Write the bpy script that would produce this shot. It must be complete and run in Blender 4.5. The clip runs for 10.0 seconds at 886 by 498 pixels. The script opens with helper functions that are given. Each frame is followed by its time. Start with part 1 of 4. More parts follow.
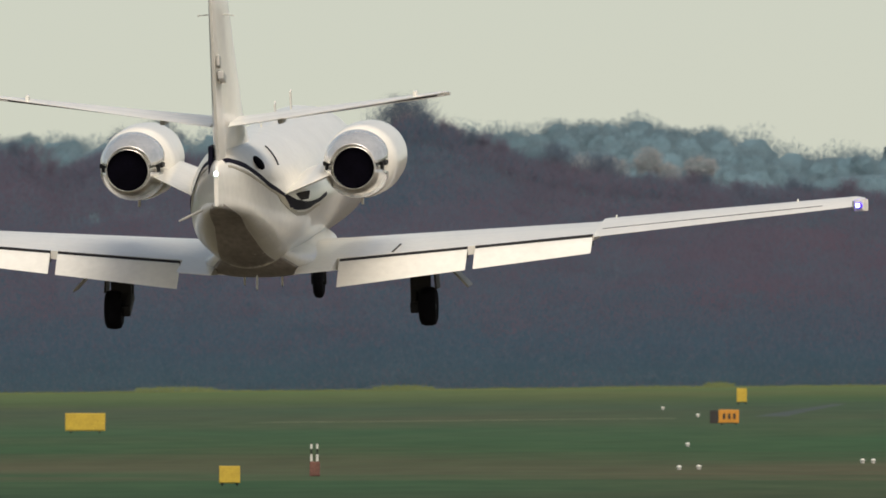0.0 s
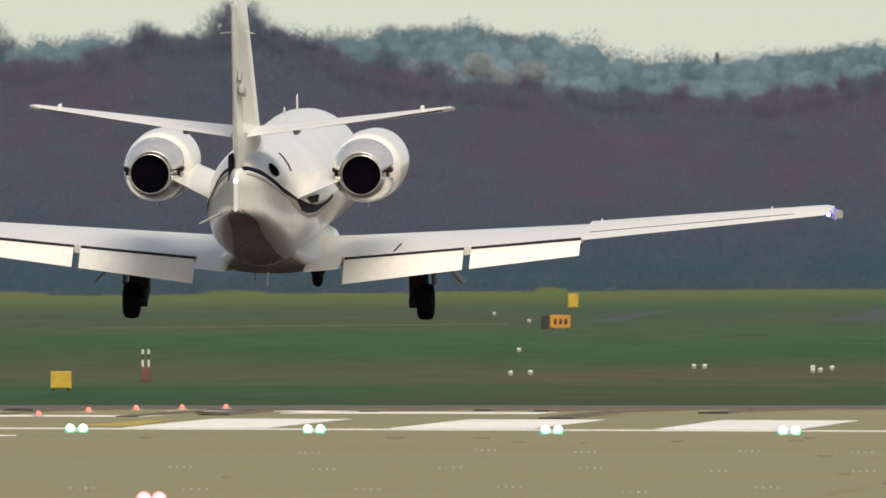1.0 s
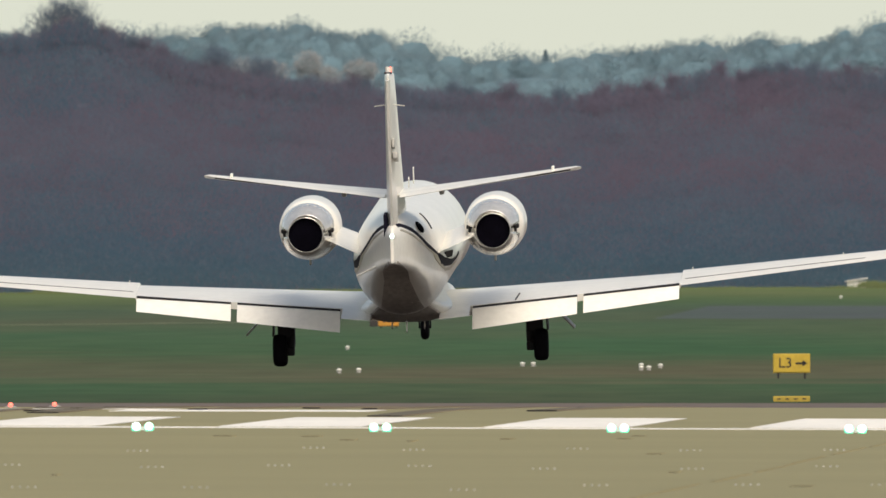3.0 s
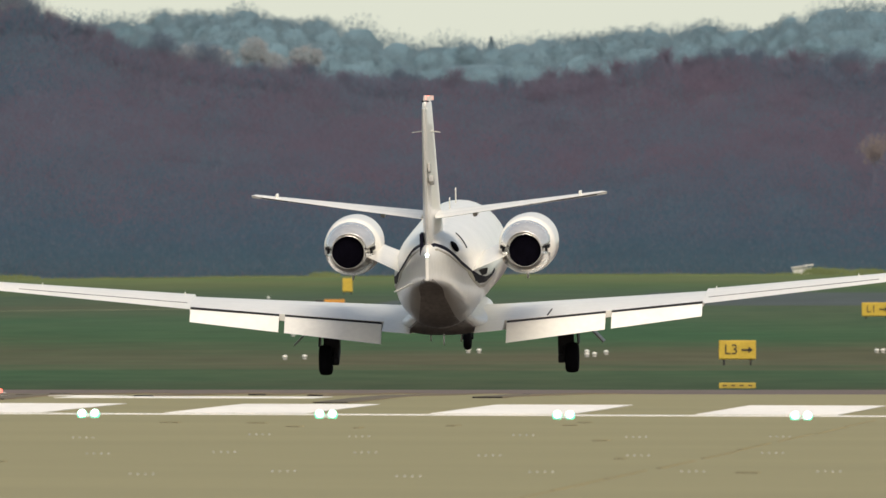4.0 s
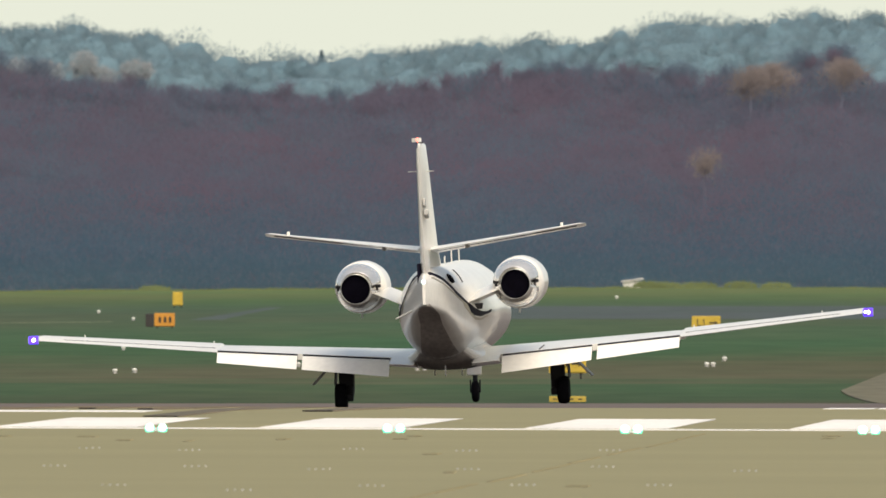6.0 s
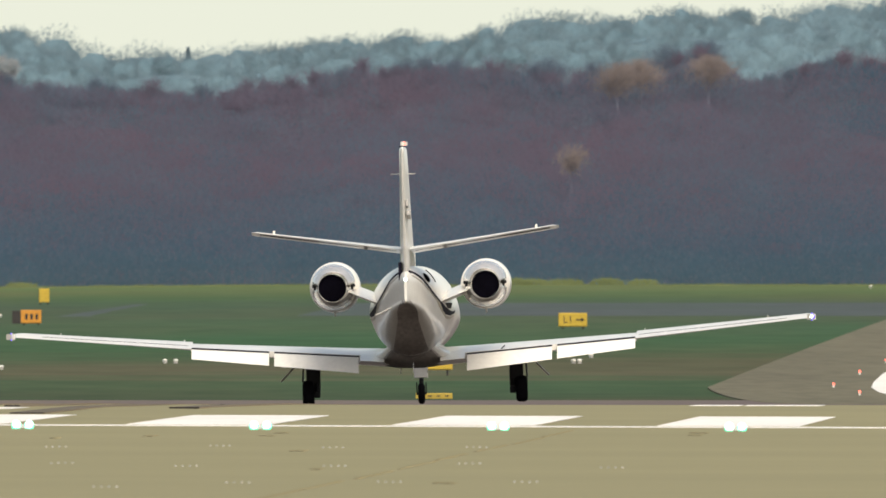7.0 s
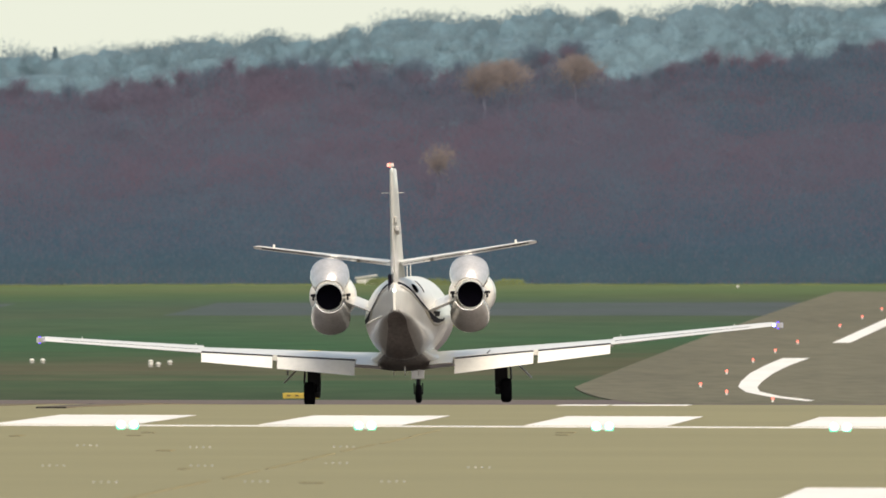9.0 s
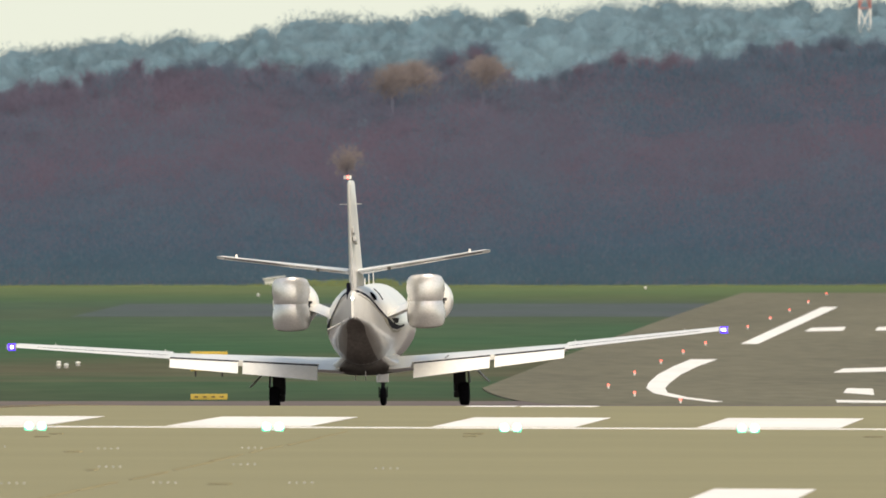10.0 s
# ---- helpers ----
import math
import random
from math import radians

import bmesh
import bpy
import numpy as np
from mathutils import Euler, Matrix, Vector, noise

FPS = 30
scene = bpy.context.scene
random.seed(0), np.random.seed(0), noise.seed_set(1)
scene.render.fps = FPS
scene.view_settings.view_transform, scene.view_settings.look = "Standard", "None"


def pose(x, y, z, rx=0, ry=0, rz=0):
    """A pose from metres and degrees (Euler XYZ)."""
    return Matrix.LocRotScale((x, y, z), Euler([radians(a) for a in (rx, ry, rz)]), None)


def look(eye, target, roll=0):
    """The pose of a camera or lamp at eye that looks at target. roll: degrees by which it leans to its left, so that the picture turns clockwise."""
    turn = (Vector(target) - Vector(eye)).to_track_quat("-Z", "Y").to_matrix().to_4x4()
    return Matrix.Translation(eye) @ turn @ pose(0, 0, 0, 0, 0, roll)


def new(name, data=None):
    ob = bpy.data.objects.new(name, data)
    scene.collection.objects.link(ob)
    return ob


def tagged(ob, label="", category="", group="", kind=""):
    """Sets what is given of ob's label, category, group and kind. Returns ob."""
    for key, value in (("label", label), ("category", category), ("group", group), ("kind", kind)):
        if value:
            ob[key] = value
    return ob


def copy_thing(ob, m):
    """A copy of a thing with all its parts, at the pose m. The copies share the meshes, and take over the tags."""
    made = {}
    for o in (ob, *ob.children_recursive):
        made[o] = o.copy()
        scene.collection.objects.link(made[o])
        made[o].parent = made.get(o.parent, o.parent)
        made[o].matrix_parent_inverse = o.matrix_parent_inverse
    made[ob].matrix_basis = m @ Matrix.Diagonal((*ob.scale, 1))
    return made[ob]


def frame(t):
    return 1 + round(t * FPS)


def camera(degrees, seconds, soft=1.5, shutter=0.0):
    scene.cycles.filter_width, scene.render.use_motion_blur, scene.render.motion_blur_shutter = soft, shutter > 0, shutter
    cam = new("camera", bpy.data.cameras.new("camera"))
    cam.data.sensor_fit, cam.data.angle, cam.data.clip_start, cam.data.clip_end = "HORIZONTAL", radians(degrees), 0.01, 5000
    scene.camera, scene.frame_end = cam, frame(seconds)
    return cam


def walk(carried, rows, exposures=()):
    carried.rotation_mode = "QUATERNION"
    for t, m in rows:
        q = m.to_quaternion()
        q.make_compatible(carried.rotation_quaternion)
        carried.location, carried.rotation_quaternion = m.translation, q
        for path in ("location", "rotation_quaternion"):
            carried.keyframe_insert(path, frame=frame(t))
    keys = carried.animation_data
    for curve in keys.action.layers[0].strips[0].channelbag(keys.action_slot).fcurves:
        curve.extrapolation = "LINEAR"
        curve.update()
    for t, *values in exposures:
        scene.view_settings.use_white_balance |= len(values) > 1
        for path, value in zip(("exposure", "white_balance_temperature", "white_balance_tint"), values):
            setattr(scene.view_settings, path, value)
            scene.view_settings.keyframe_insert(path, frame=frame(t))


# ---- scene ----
EYE = (0.0, 0.0, 2.56)
cam = camera(1.03, 10.0, soft=1.5)
# a long lens focused on the landing aircraft
cam.data.dof.use_dof, cam.data.dof.focus_distance, cam.data.dof.aperture_fstop = True, 860.0, 30.0

# seconds, metres to the right and down at 872.2 m ahead, for the aim of a long lens on a tripod
AIM = [(0.0, -12.76, -1.34), (0.2, -11.78, -0.80), (0.3, -11.51, -0.56), (0.5, -10.80, -0.04), (1.0, -9.775, 0.335),
       (1.5, -9.14, 0.57), (2.0, -7.665, 0.56), (2.5, -7.575, -0.085), (2.7, -7.26, 0.09), (4.0, -5.78, 0.61),
       (4.5, -5.41, 0.26), (5.0, -4.65, 0.17), (5.2, -4.16, 0.14), (6.3, -2.03, 0.42), (6.5, -1.38, 0.41),
       (7.0, -0.413, 0.425), (7.5, 0.0, 0.41), (8.0, 0.04, 0.29), (8.5, 1.01, 0.36), (9.0, 1.94, 0.43),
       (9.5, 2.80, 0.41), (10.0, 3.57, 0.41)]
walk(cam, [(t, look(EYE, (x, 872.2, EYE[2] - z))) for t, x, z in AIM],
     exposures=[(0.0, -0.44), (1.0, -0.29), (2.5, -0.24), (4.5, -0.18), (5.2, -0.15), (6.5, -0.02), (10.0, 0.0)])

# ---- light ----
SUN_ELEV, SUN_TURN = 53.0, 162.0
world = bpy.data.worlds.new("sky")
scene.world = world
world.use_nodes = True
nt = world.node_tree
sky = nt.nodes.new("ShaderNodeTexSky")
sky.sky_type = 'NISHITA'
sky.sun_disc = False
sky.sun_elevation = radians(SUN_ELEV)
sky.sun_rotation = radians(SUN_TURN)
sky.air_density, sky.dust_density, sky.ozone_density = 1.0, 2.0, 1.0
tint = nt.nodes.new("ShaderNodeMix")
tint.data_type, tint.blend_type = 'RGBA', 'MULTIPLY'
tint.inputs[0].default_value = 1.0
tint.inputs[7].default_value = (1.01, 0.81, 0.62, 1)
# haze: the look-up starts a few degrees above the level
co, lift, nrm = nt.nodes.new("ShaderNodeTexCoord"), nt.nodes.new("ShaderNodeVectorMath"), nt.nodes.new("ShaderNodeVectorMath")
lift.operation, nrm.operation = 'ADD', 'NORMALIZE'
lift.inputs[1].default_value = (0, 0, 0.09)
nt.links.new(co.outputs["Generated"], lift.inputs[0])
nt.links.new(lift.outputs[0], nrm.inputs[0])
nt.links.new(nrm.outputs[0], sky.inputs[0])
nt.links.new(sky.outputs[0], tint.inputs[6])
nt.links.new(tint.outputs[2], nt.nodes["Background"].inputs[0])
nt.nodes["Background"].inputs[1].default_value = 0.23
sun = new("sun", bpy.data.lights.new("sun", 'SUN'))
sun.data.energy, sun.data.angle, sun.data.color = 2.9, radians(40), (0.98, 0.97, 0.88)
a, e = radians(SUN_TURN), radians(SUN_ELEV)
sun.matrix_world = look((math.sin(a) * math.cos(e) * 50, math.cos(a) * math.cos(e) * 50, math.sin(e) * 50), (0, 0, 0))


# ---- materials ----
def material(name, col, rough=0.6, metal=0.0, var=0.15, scale=3.0, fine=40.0, bump=0.0, col2=None, spread=0.0,
             stretch=(1, 1, 1), coat=0.0, space="Object", leaf=0.0, sheen=None, gloss=0.5):
    """A surface with two scales of variation, col to col2, and fine relief."""
    m = bpy.data.materials.new(name)
    m.use_nodes = True
    n, l = m.node_tree.nodes, m.node_tree.links
    b = n["Principled BSDF"]
    b.inputs["Roughness"].default_value, b.inputs["Metallic"].default_value = rough, metal
    b.inputs["Coat Weight"].default_value, b.inputs["Specular IOR Level"].default_value = coat, gloss
    if sheen:
        b.inputs["Sheen Weight"].default_value, b.inputs["Sheen Roughness"].default_value = 1.0, 0.35
        b.inputs["Sheen Tint"].default_value = (*sheen, 1)
    tc, mp = n.new("ShaderNodeTexCoord"), n.new("ShaderNodeMapping")
    mp.inputs["Scale"].default_value = stretch
    l.new(tc.outputs[space], mp.inputs[0])
    big, small = n.new("ShaderNodeTexNoise"), n.new("ShaderNodeTexNoise")
    big.inputs["Scale"].default_value, small.inputs["Scale"].default_value = scale, fine
    big.inputs["Detail"].default_value, small.inputs["Detail"].default_value = 6.0, 4.0
    for t in (big, small):
        l.new(mp.outputs[0], t.inputs["Vector"])
    mix = n.new("ShaderNodeMix")
    mix.data_type = 'RGBA'
    col2 = col2 or tuple(c * (1 - var * 1.6) for c in col)
    mix.inputs[6].default_value, mix.inputs[7].default_value = (*col, 1), (*col2, 1)
    ramp = n.new("ShaderNodeMapRange")
    ramp.inputs[1].default_value, ramp.inputs[2].default_value = 0.35, 0.65
    l.new(big.outputs["Fac"], ramp.inputs[0])
    l.new(ramp.outputs[0], mix.inputs[0])
    hsv = n.new("ShaderNodeHueSaturation")
    mr = n.new("ShaderNodeMapRange")
    mr.inputs[1].default_value, mr.inputs[2].default_value = 0.3, 0.7
    mr.inputs[3].default_value, mr.inputs[4].default_value = 1 - var, 1 + var
    l.new(small.outputs["Fac"], mr.inputs[0])
    val = mr.outputs[0]
    if spread:
        geo, ad = n.new("ShaderNodeNewGeometry"), n.new("ShaderNodeMapRange")
        ad.inputs[3].default_value, ad.inputs[4].default_value = 1 - spread, 1 + spread
        l.new(geo.outputs["Random Per Island"], ad.inputs[0])
        mu = n.new("ShaderNodeMath")
        mu.operation = 'MULTIPLY'
        l.new(val, mu.inputs[0])
        l.new(ad.outputs[0], mu.inputs[1])
        val = mu.outputs[0]
    l.new(val, hsv.inputs["Value"])
    l.new(mix.outputs[2], hsv.inputs["Color"])
    l.new(hsv.outputs[0], b.inputs["Base Color"])
    if leaf:
        tr, both = n.new("ShaderNodeBsdfTranslucent"), n.new("ShaderNodeMixShader")
        both.inputs[0].default_value = leaf
        l.new(hsv.outputs[0], tr.inputs[0])
        l.new(b.outputs[0], both.inputs[1])
        l.new(tr.outputs[0], both.inputs[2])
        l.new(both.outputs[0], n["Material Output"].inputs[0])
    if bump:
        bp = n.new("ShaderNodeBump")
        bp.inputs["Strength"].default_value, bp.inputs["Distance"].default_value = bump, 0.02
        l.new(small.outputs["Fac"], bp.inputs["Height"])
        l.new(bp.outputs[0], b.inputs["Normal"])
    return m


def glow(name, col, strength):
    m = bpy.data.materials.new(name)
    m.use_nodes = True
    b = m.node_tree.nodes["Principled BSDF"]
    b.inputs["Base Color"].default_value = (*col, 1)
    b.inputs["Emission Color"].default_value, b.inputs["Emission Strength"].default_value = (*col, 1), strength
    return m


PAINT = material("white_aircraft_paint", (0.86, 0.84, 0.77), 0.28, var=0.04, scale=1.2, fine=9, coat=0.4)
# grey put in for the shade under tail and belly
BELLY_SHADE = material("shade_grey_belly_paint", (0.39, 0.36, 0.33), 0.45, var=0.25, scale=1.5, fine=12, col2=(0.27, 0.245, 0.225), stretch=(1, 0.3, 1))
GREYP = material("grey_aircraft_paint", (0.42, 0.41, 0.38), 0.4, var=0.08, scale=2, fine=15)
NAVY = material("dark_blue_stripe_paint", (0.010, 0.009, 0.022), 0.7, var=0.1, scale=2, fine=20, gloss=0.15)
GOLD = material("pale_gold_stripe_paint", (0.42, 0.38, 0.28), 0.35, var=0.1, scale=2, fine=20)
GAP = material("dark_gap", (0.02, 0.02, 0.024), 0.8, var=0.1)
OPENING_BLACK = material("black_opening_fill", (0.003, 0.0026, 0.006), 0.95, var=0.3, scale=4, gloss=0.05)
METAL = material("polished_reverser_metal", (0.92, 0.90, 0.85), 0.22, 0.65, var=0.10, scale=4, fine=30, bump=0.05)
STEEL = material("gear_steel", (0.020, 0.020, 0.022), 0.6, 0.0, var=0.15, scale=6, gloss=0.2)
RUBBER = material("black_tyre_rubber", (0.006, 0.006, 0.008), 0.9, var=0.25, scale=8, fine=60, bump=0.2, gloss=0.1)
ASPHALT = material("worn_runway_asphalt", (0.088, 0.071, 0.039), 0.8, var=0.20, scale=0.22, fine=3.0, sheen=(0.440, 0.390, 0.200),
                   col2=(0.052, 0.042, 0.024), stretch=(0.25, 0.35, 1))
TAXI = material("grey_taxiway_asphalt", (0.152, 0.143, 0.098), 0.8, gloss=0.08, var=0.14, scale=0.12, fine=1.5,
                col2=(0.124, 0.117, 0.081), stretch=(1, 0.06, 1))
MARK = material("white_marking_paint", (0.82, 0.80, 0.74), 0.7, var=0.06, scale=0.5, fine=5, stretch=(1, 0.1, 1))
MARKY = material("yellow_marking_paint", (0.45, 0.33, 0.05), 0.7, var=0.12, scale=0.6, fine=5)
RUBBER_LOW_BOUNCE = material("rubber_dark_low_bounce_asphalt", (0.046, 0.040, 0.040), 0.85, var=0.2, scale=0.2, fine=2.0, col2=(0.060, 0.050, 0.040), sheen=(0.22, 0.17, 0.15), stretch=(0.6, 0.05, 1), gloss=0.1)
JOINT = material("dark_joint_filler", (0.075, 0.060, 0.036), 0.9, var=0.2, scale=0.5, fine=4, sheen=(0.475, 0.40, 0.205), gloss=0.05)
SKID = material("tyre_rubber_streaks", (0.035, 0.030, 0.025), 0.9, sheen=(0.20, 0.16, 0.10), var=0.3, scale=0.5, fine=4, stretch=(1, 0.05, 1))
SIGNY = material("yellow_sign_face", (0.54, 0.38, 0.04), 0.5, var=0.1, scale=2, fine=14)
SIGNO = material("orange_sign_face", (0.60, 0.27, 0.03), 0.5, var=0.1, scale=2, fine=14)
SIGNK = material("black_sign_face", (0.03, 0.026, 0.024), 0.6, var=0.2, scale=2, fine=14)
WHITE = material("white_painted_metal", (0.75, 0.74, 0.68), 0.5, var=0.1, scale=3, fine=20)
RUST = material("red_brown_painted_metal", (0.16, 0.07, 0.05), 0.6, var=0.2, scale=3, fine=20)
MASTRED = material("red_mast_paint", (0.42, 0.17, 0.14), 0.6, var=0.1, scale=1)
# distance haze is put into these bark, twig and bank colours as blue
BARK = material("hazy_bark", (0.130, 0.138, 0.180), 0.95, var=0.1, scale=0.6, fine=4, gloss=0.05)
TWIG_RED = material("hazy_reddish_twigs", (0.186, 0.150, 0.200), 0.95, var=0.04, scale=0.10, fine=0.4, spread=0.02, col2=(0.152, 0.158, 0.214), leaf=0.6, gloss=0.05)
TWIG_GREY = material("hazy_blue_grey_twigs", (0.140, 0.170, 0.230), 0.95, var=0.04, scale=0.12, fine=0.4, spread=0.02, col2=(0.140, 0.186, 0.242), leaf=0.6, gloss=0.05)
# ivy on the ridges, and the colour that shades the low ranks
TWIG_DARK = material("dark_ivy_and_shade_twigs", (0.092, 0.160, 0.222), 0.95, var=0.04, scale=0.15, fine=0.4, spread=0.02, leaf=0.6, gloss=0.05)
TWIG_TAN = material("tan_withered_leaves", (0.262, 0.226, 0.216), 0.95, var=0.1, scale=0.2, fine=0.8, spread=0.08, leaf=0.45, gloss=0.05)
FLOOR_WOOD = material("hazy_wood_bank", (0.088, 0.096, 0.128), 0.95, var=0.08, scale=0.08, fine=0.5, col2=(0.078, 0.098, 0.130), gloss=0.05)
# the hill colours have the distance haze put into them
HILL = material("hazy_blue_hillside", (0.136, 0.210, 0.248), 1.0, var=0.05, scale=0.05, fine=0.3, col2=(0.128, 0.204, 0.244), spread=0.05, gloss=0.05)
# hill colour lightened to offset the shade among the twigs
HILL_TWIG_LIT = material("hazy_blue_twigs_lightened", (0.205, 0.288, 0.335), 1.0, var=0.08, scale=0.10, fine=0.3, spread=0.03, leaf=0.5, gloss=0.05)
HILL_PALE = material("pale_haze_twigs", (0.33, 0.345, 0.355), 1.0, var=0.04, scale=0.08, fine=0.4, spread=0.05, leaf=0.4, gloss=0.05)
HILL_MIST = material("pale_haze_cores", (0.165, 0.198, 0.215), 1.0, var=0.05, scale=0.1, fine=0.4, spread=0.08, gloss=0.05)
CROSS = material("blue_grey_taxiway_asphalt", (0.078, 0.088, 0.098), 0.9, var=0.12, scale=0.05, fine=0.5, col2=(0.066, 0.086, 0.080), stretch=(1, 0.2, 1), gloss=0.05)
PALE = material("pale_strip", (0.24, 0.22, 0.15), 0.9, var=0.3, scale=0.8, fine=3, col2=(0.07, 0.095, 0.05), gloss=0.05)
HEDGE = material("yellow_green_scrub", (0.165, 0.200, 0.090), 0.95, var=0.15, scale=0.2, fine=3, spread=0.05, leaf=0.3, gloss=0.05)
SMOKE = material("thin_tyre_smoke", (0.34, 0.50, 0.56), 1.0, var=0.05, leaf=0.4, gloss=0.0)
G_TH = glow("green_halo_glow", (0.16, 0.90, 0.52), 1.3)
G_GW = glow("green_white_light", (0.62, 1.0, 0.84), 3.5)
G_WH = glow("white_light", (0.8, 1.0, 0.92), 5.0)
G_RD = glow("red_light", (1.0, 0.16, 0.11), 2.2)
G_PK = glow("pink_white_light", (1.0, 0.36, 0.40), 1.9)
G_VI = glow("violet_strobe_halo", (0.12, 0.045, 1.0), 1.15)
G_BE = glow("red_beacon_light", (1.0, 0.10, 0.06), 7.0)


def grass_material():
    """Mown grass with mower bands and dry patches across the slope."""
    m = material("winter_grass", (0.052, 0.098, 0.046), 0.95, gloss=0.03, var=0.32, scale=0.05, fine=0.45,
                 col2=(0.098, 0.088, 0.050), stretch=(1, 0.10, 1))
    n, l = m.node_tree.nodes, m.node_tree.links
    b = n["Principled BSDF"]
    src = b.inputs["Base Color"].links[0].from_socket
    tc, sp = n.new("ShaderNodeTexCoord"), n.new("ShaderNodeSeparateXYZ")
    l.new(tc.outputs["Object"], sp.inputs[0])
    wob = n.new("ShaderNodeTexNoise")
    wob.inputs["Scale"].default_value = 0.045
    l.new(tc.outputs["Object"], wob.inputs["Vector"])
    ad = n.new("ShaderNodeMath")
    ad.operation = 'MULTIPLY_ADD'
    ad.inputs[1].default_value = 190.0
    l.new(wob.outputs["Fac"], ad.inputs[0])
    l.new(sp.outputs[1], ad.inputs[2])
    mr = n.new("ShaderNodeMapRange")
    mr.inputs[1].default_value, mr.inputs[2].default_value = 1330.0, 2730.0
    l.new(ad.outputs[0], mr.inputs[0])
    cr = n.new("ShaderNodeValToRGB")
    stops = [(0.0, (0.082, 0.074, 0.046)), (0.04, (0.032, 0.062, 0.036)), (0.11, (0.034, 0.084, 0.043)), (0.155, (0.096, 0.086, 0.058)),
             (0.22, (0.066, 0.078, 0.047)), (0.30, (0.036, 0.087, 0.043)), (0.46, (0.042, 0.094, 0.052)), (0.58, (0.064, 0.085, 0.057)),
             (0.70, (0.052, 0.088, 0.060)), (0.80, (0.070, 0.110, 0.052)), (0.90, (0.112, 0.150, 0.064)), (1.0, (0.122, 0.165, 0.066))]
    while len(cr.color_ramp.elements) < len(stops):
        cr.color_ramp.elements.new(0.5)
    for el, (p, c) in zip(cr.color_ramp.elements, stops):
        el.position, el.color = p, (*c, 1)
    l.new(mr.outputs[0], cr.inputs[0])
    mx = n.new("ShaderNodeMix")
    mx.data_type = 'RGBA'
    mx.inputs[0].default_value = 0.68
    l.new(src, mx.inputs[6])
    l.new(cr.outputs[0], mx.inputs[7])
    l.new(mx.outputs[2], b.inputs["Base Color"])
    return m


GRASS = grass_material()


# ---- mesh helpers ----
def mesh(name, verts, faces, mats, parent=None, smooth=False, ids=None):
    me = bpy.data.meshes.new(name)
    me.from_pydata([tuple(v) for v in verts], [], faces)
    for m in (mats if isinstance(mats, (list, tuple)) else [mats]):
        me.materials.append(m)
    if ids is not None:
        me.polygons.foreach_set("material_index", ids)
    if smooth:
        me.polygons.foreach_set("use_smooth", [True] * len(me.polygons))
    me.update()
    ob = new(name, me)
    if parent is not None:
        ob.parent = parent
    return ob


def part(name, bm, mat, parent, label="", smooth=False):
    me = bpy.data.meshes.new(name)
    bmesh.ops.recalc_face_normals(bm, faces=bm.faces)
    bm.to_mesh(me)
    bm.free()
    me.materials.append(mat)
    if smooth:
        me.polygons.foreach_set("use_smooth", [True] * len(me.polygons))
    ob = new(name, me)
    ob.parent = parent
    return tagged(ob, label)


def box(bm, c, s, m=None, bevel=0.0):
    r = bmesh.ops.create_cube(bm, size=1, matrix=Matrix.Translation(c) @ (m or Matrix()) @ Matrix.Diagonal((*s, 1)))
    if bevel:
        es = list({e for v in r["verts"] for e in v.link_edges})
        bmesh.ops.bevel(bm, geom=es, offset=bevel, segments=2, affect='EDGES', profile=0.6)
    return bm


def tube(bm, p, q, r1, r2, seg=14):
    p, q = Vector(p), Vector(q)
    d = q - p
    m = Matrix.Translation((p + q) / 2) @ d.to_track_quat('Z', 'Y').to_matrix().to_4x4()
    bmesh.ops.create_cone(bm, cap_ends=True, segments=seg, radius1=r1, radius2=r2, depth=d.length, matrix=m)
    return bm


def loft(bm, rings, caps=True, closed=True):
    vs = [[bm.verts.new(p) for p in ring] for ring in rings]
    n = len(vs[0])
    for a, b in zip(vs, vs[1:]):
        for i in range(n if closed else n - 1):
            j = (i + 1) % n
            bm.faces.new((a[i], a[j], b[j], b[i]))
    if caps:
        bm.faces.new(vs[0])
        bm.faces.new(list(reversed(vs[-1])))
    return bm


def turned(bm, prof, cx, cz, seg=28, caps=True, a0=0.0, a1=2 * math.pi):
    """Profile rows (y, radius) turned about an axis along y."""
    full = abs(a1 - a0 - 2 * math.pi) < 1e-6
    k = seg if full else seg + 1
    rings = [[(cx + r * math.cos(a0 + (a1 - a0) * i / seg), y, cz + r * math.sin(a0 + (a1 - a0) * i / seg)) for i in range(k)] for y, r in prof]
    return loft(bm, rings, caps and full, full)


def text_mesh(name, body, size, mat, parent, m):
    cu = bpy.data.curves.new(name, 'FONT')
    cu.body, cu.size, cu.extrude, cu.align_x, cu.align_y = body, size, 0.004, 'CENTER', 'CENTER'
    tmp = bpy.data.objects.new(name, cu)
    scene.collection.objects.link(tmp)
    bpy.context.view_layer.update()
    me = bpy.data.meshes.new_from_object(tmp.evaluated_get(bpy.context.evaluated_depsgraph_get()))
    bpy.data.objects.remove(tmp)
    me.materials.clear()
    me.materials.append(mat)
    ob = new(name, me)
    ob.parent = parent
    ob.matrix_basis = m
    return ob


# ---- the lie of the land ----
def interp(rows, u):
    if u <= rows[0][0]:
        return rows[0][1]
    for (a, p), (b, q) in zip(rows, rows[1:]):
        if u <= b:
            return p + (q - p) * (u - a) / (b - a)
    return rows[-1][1]


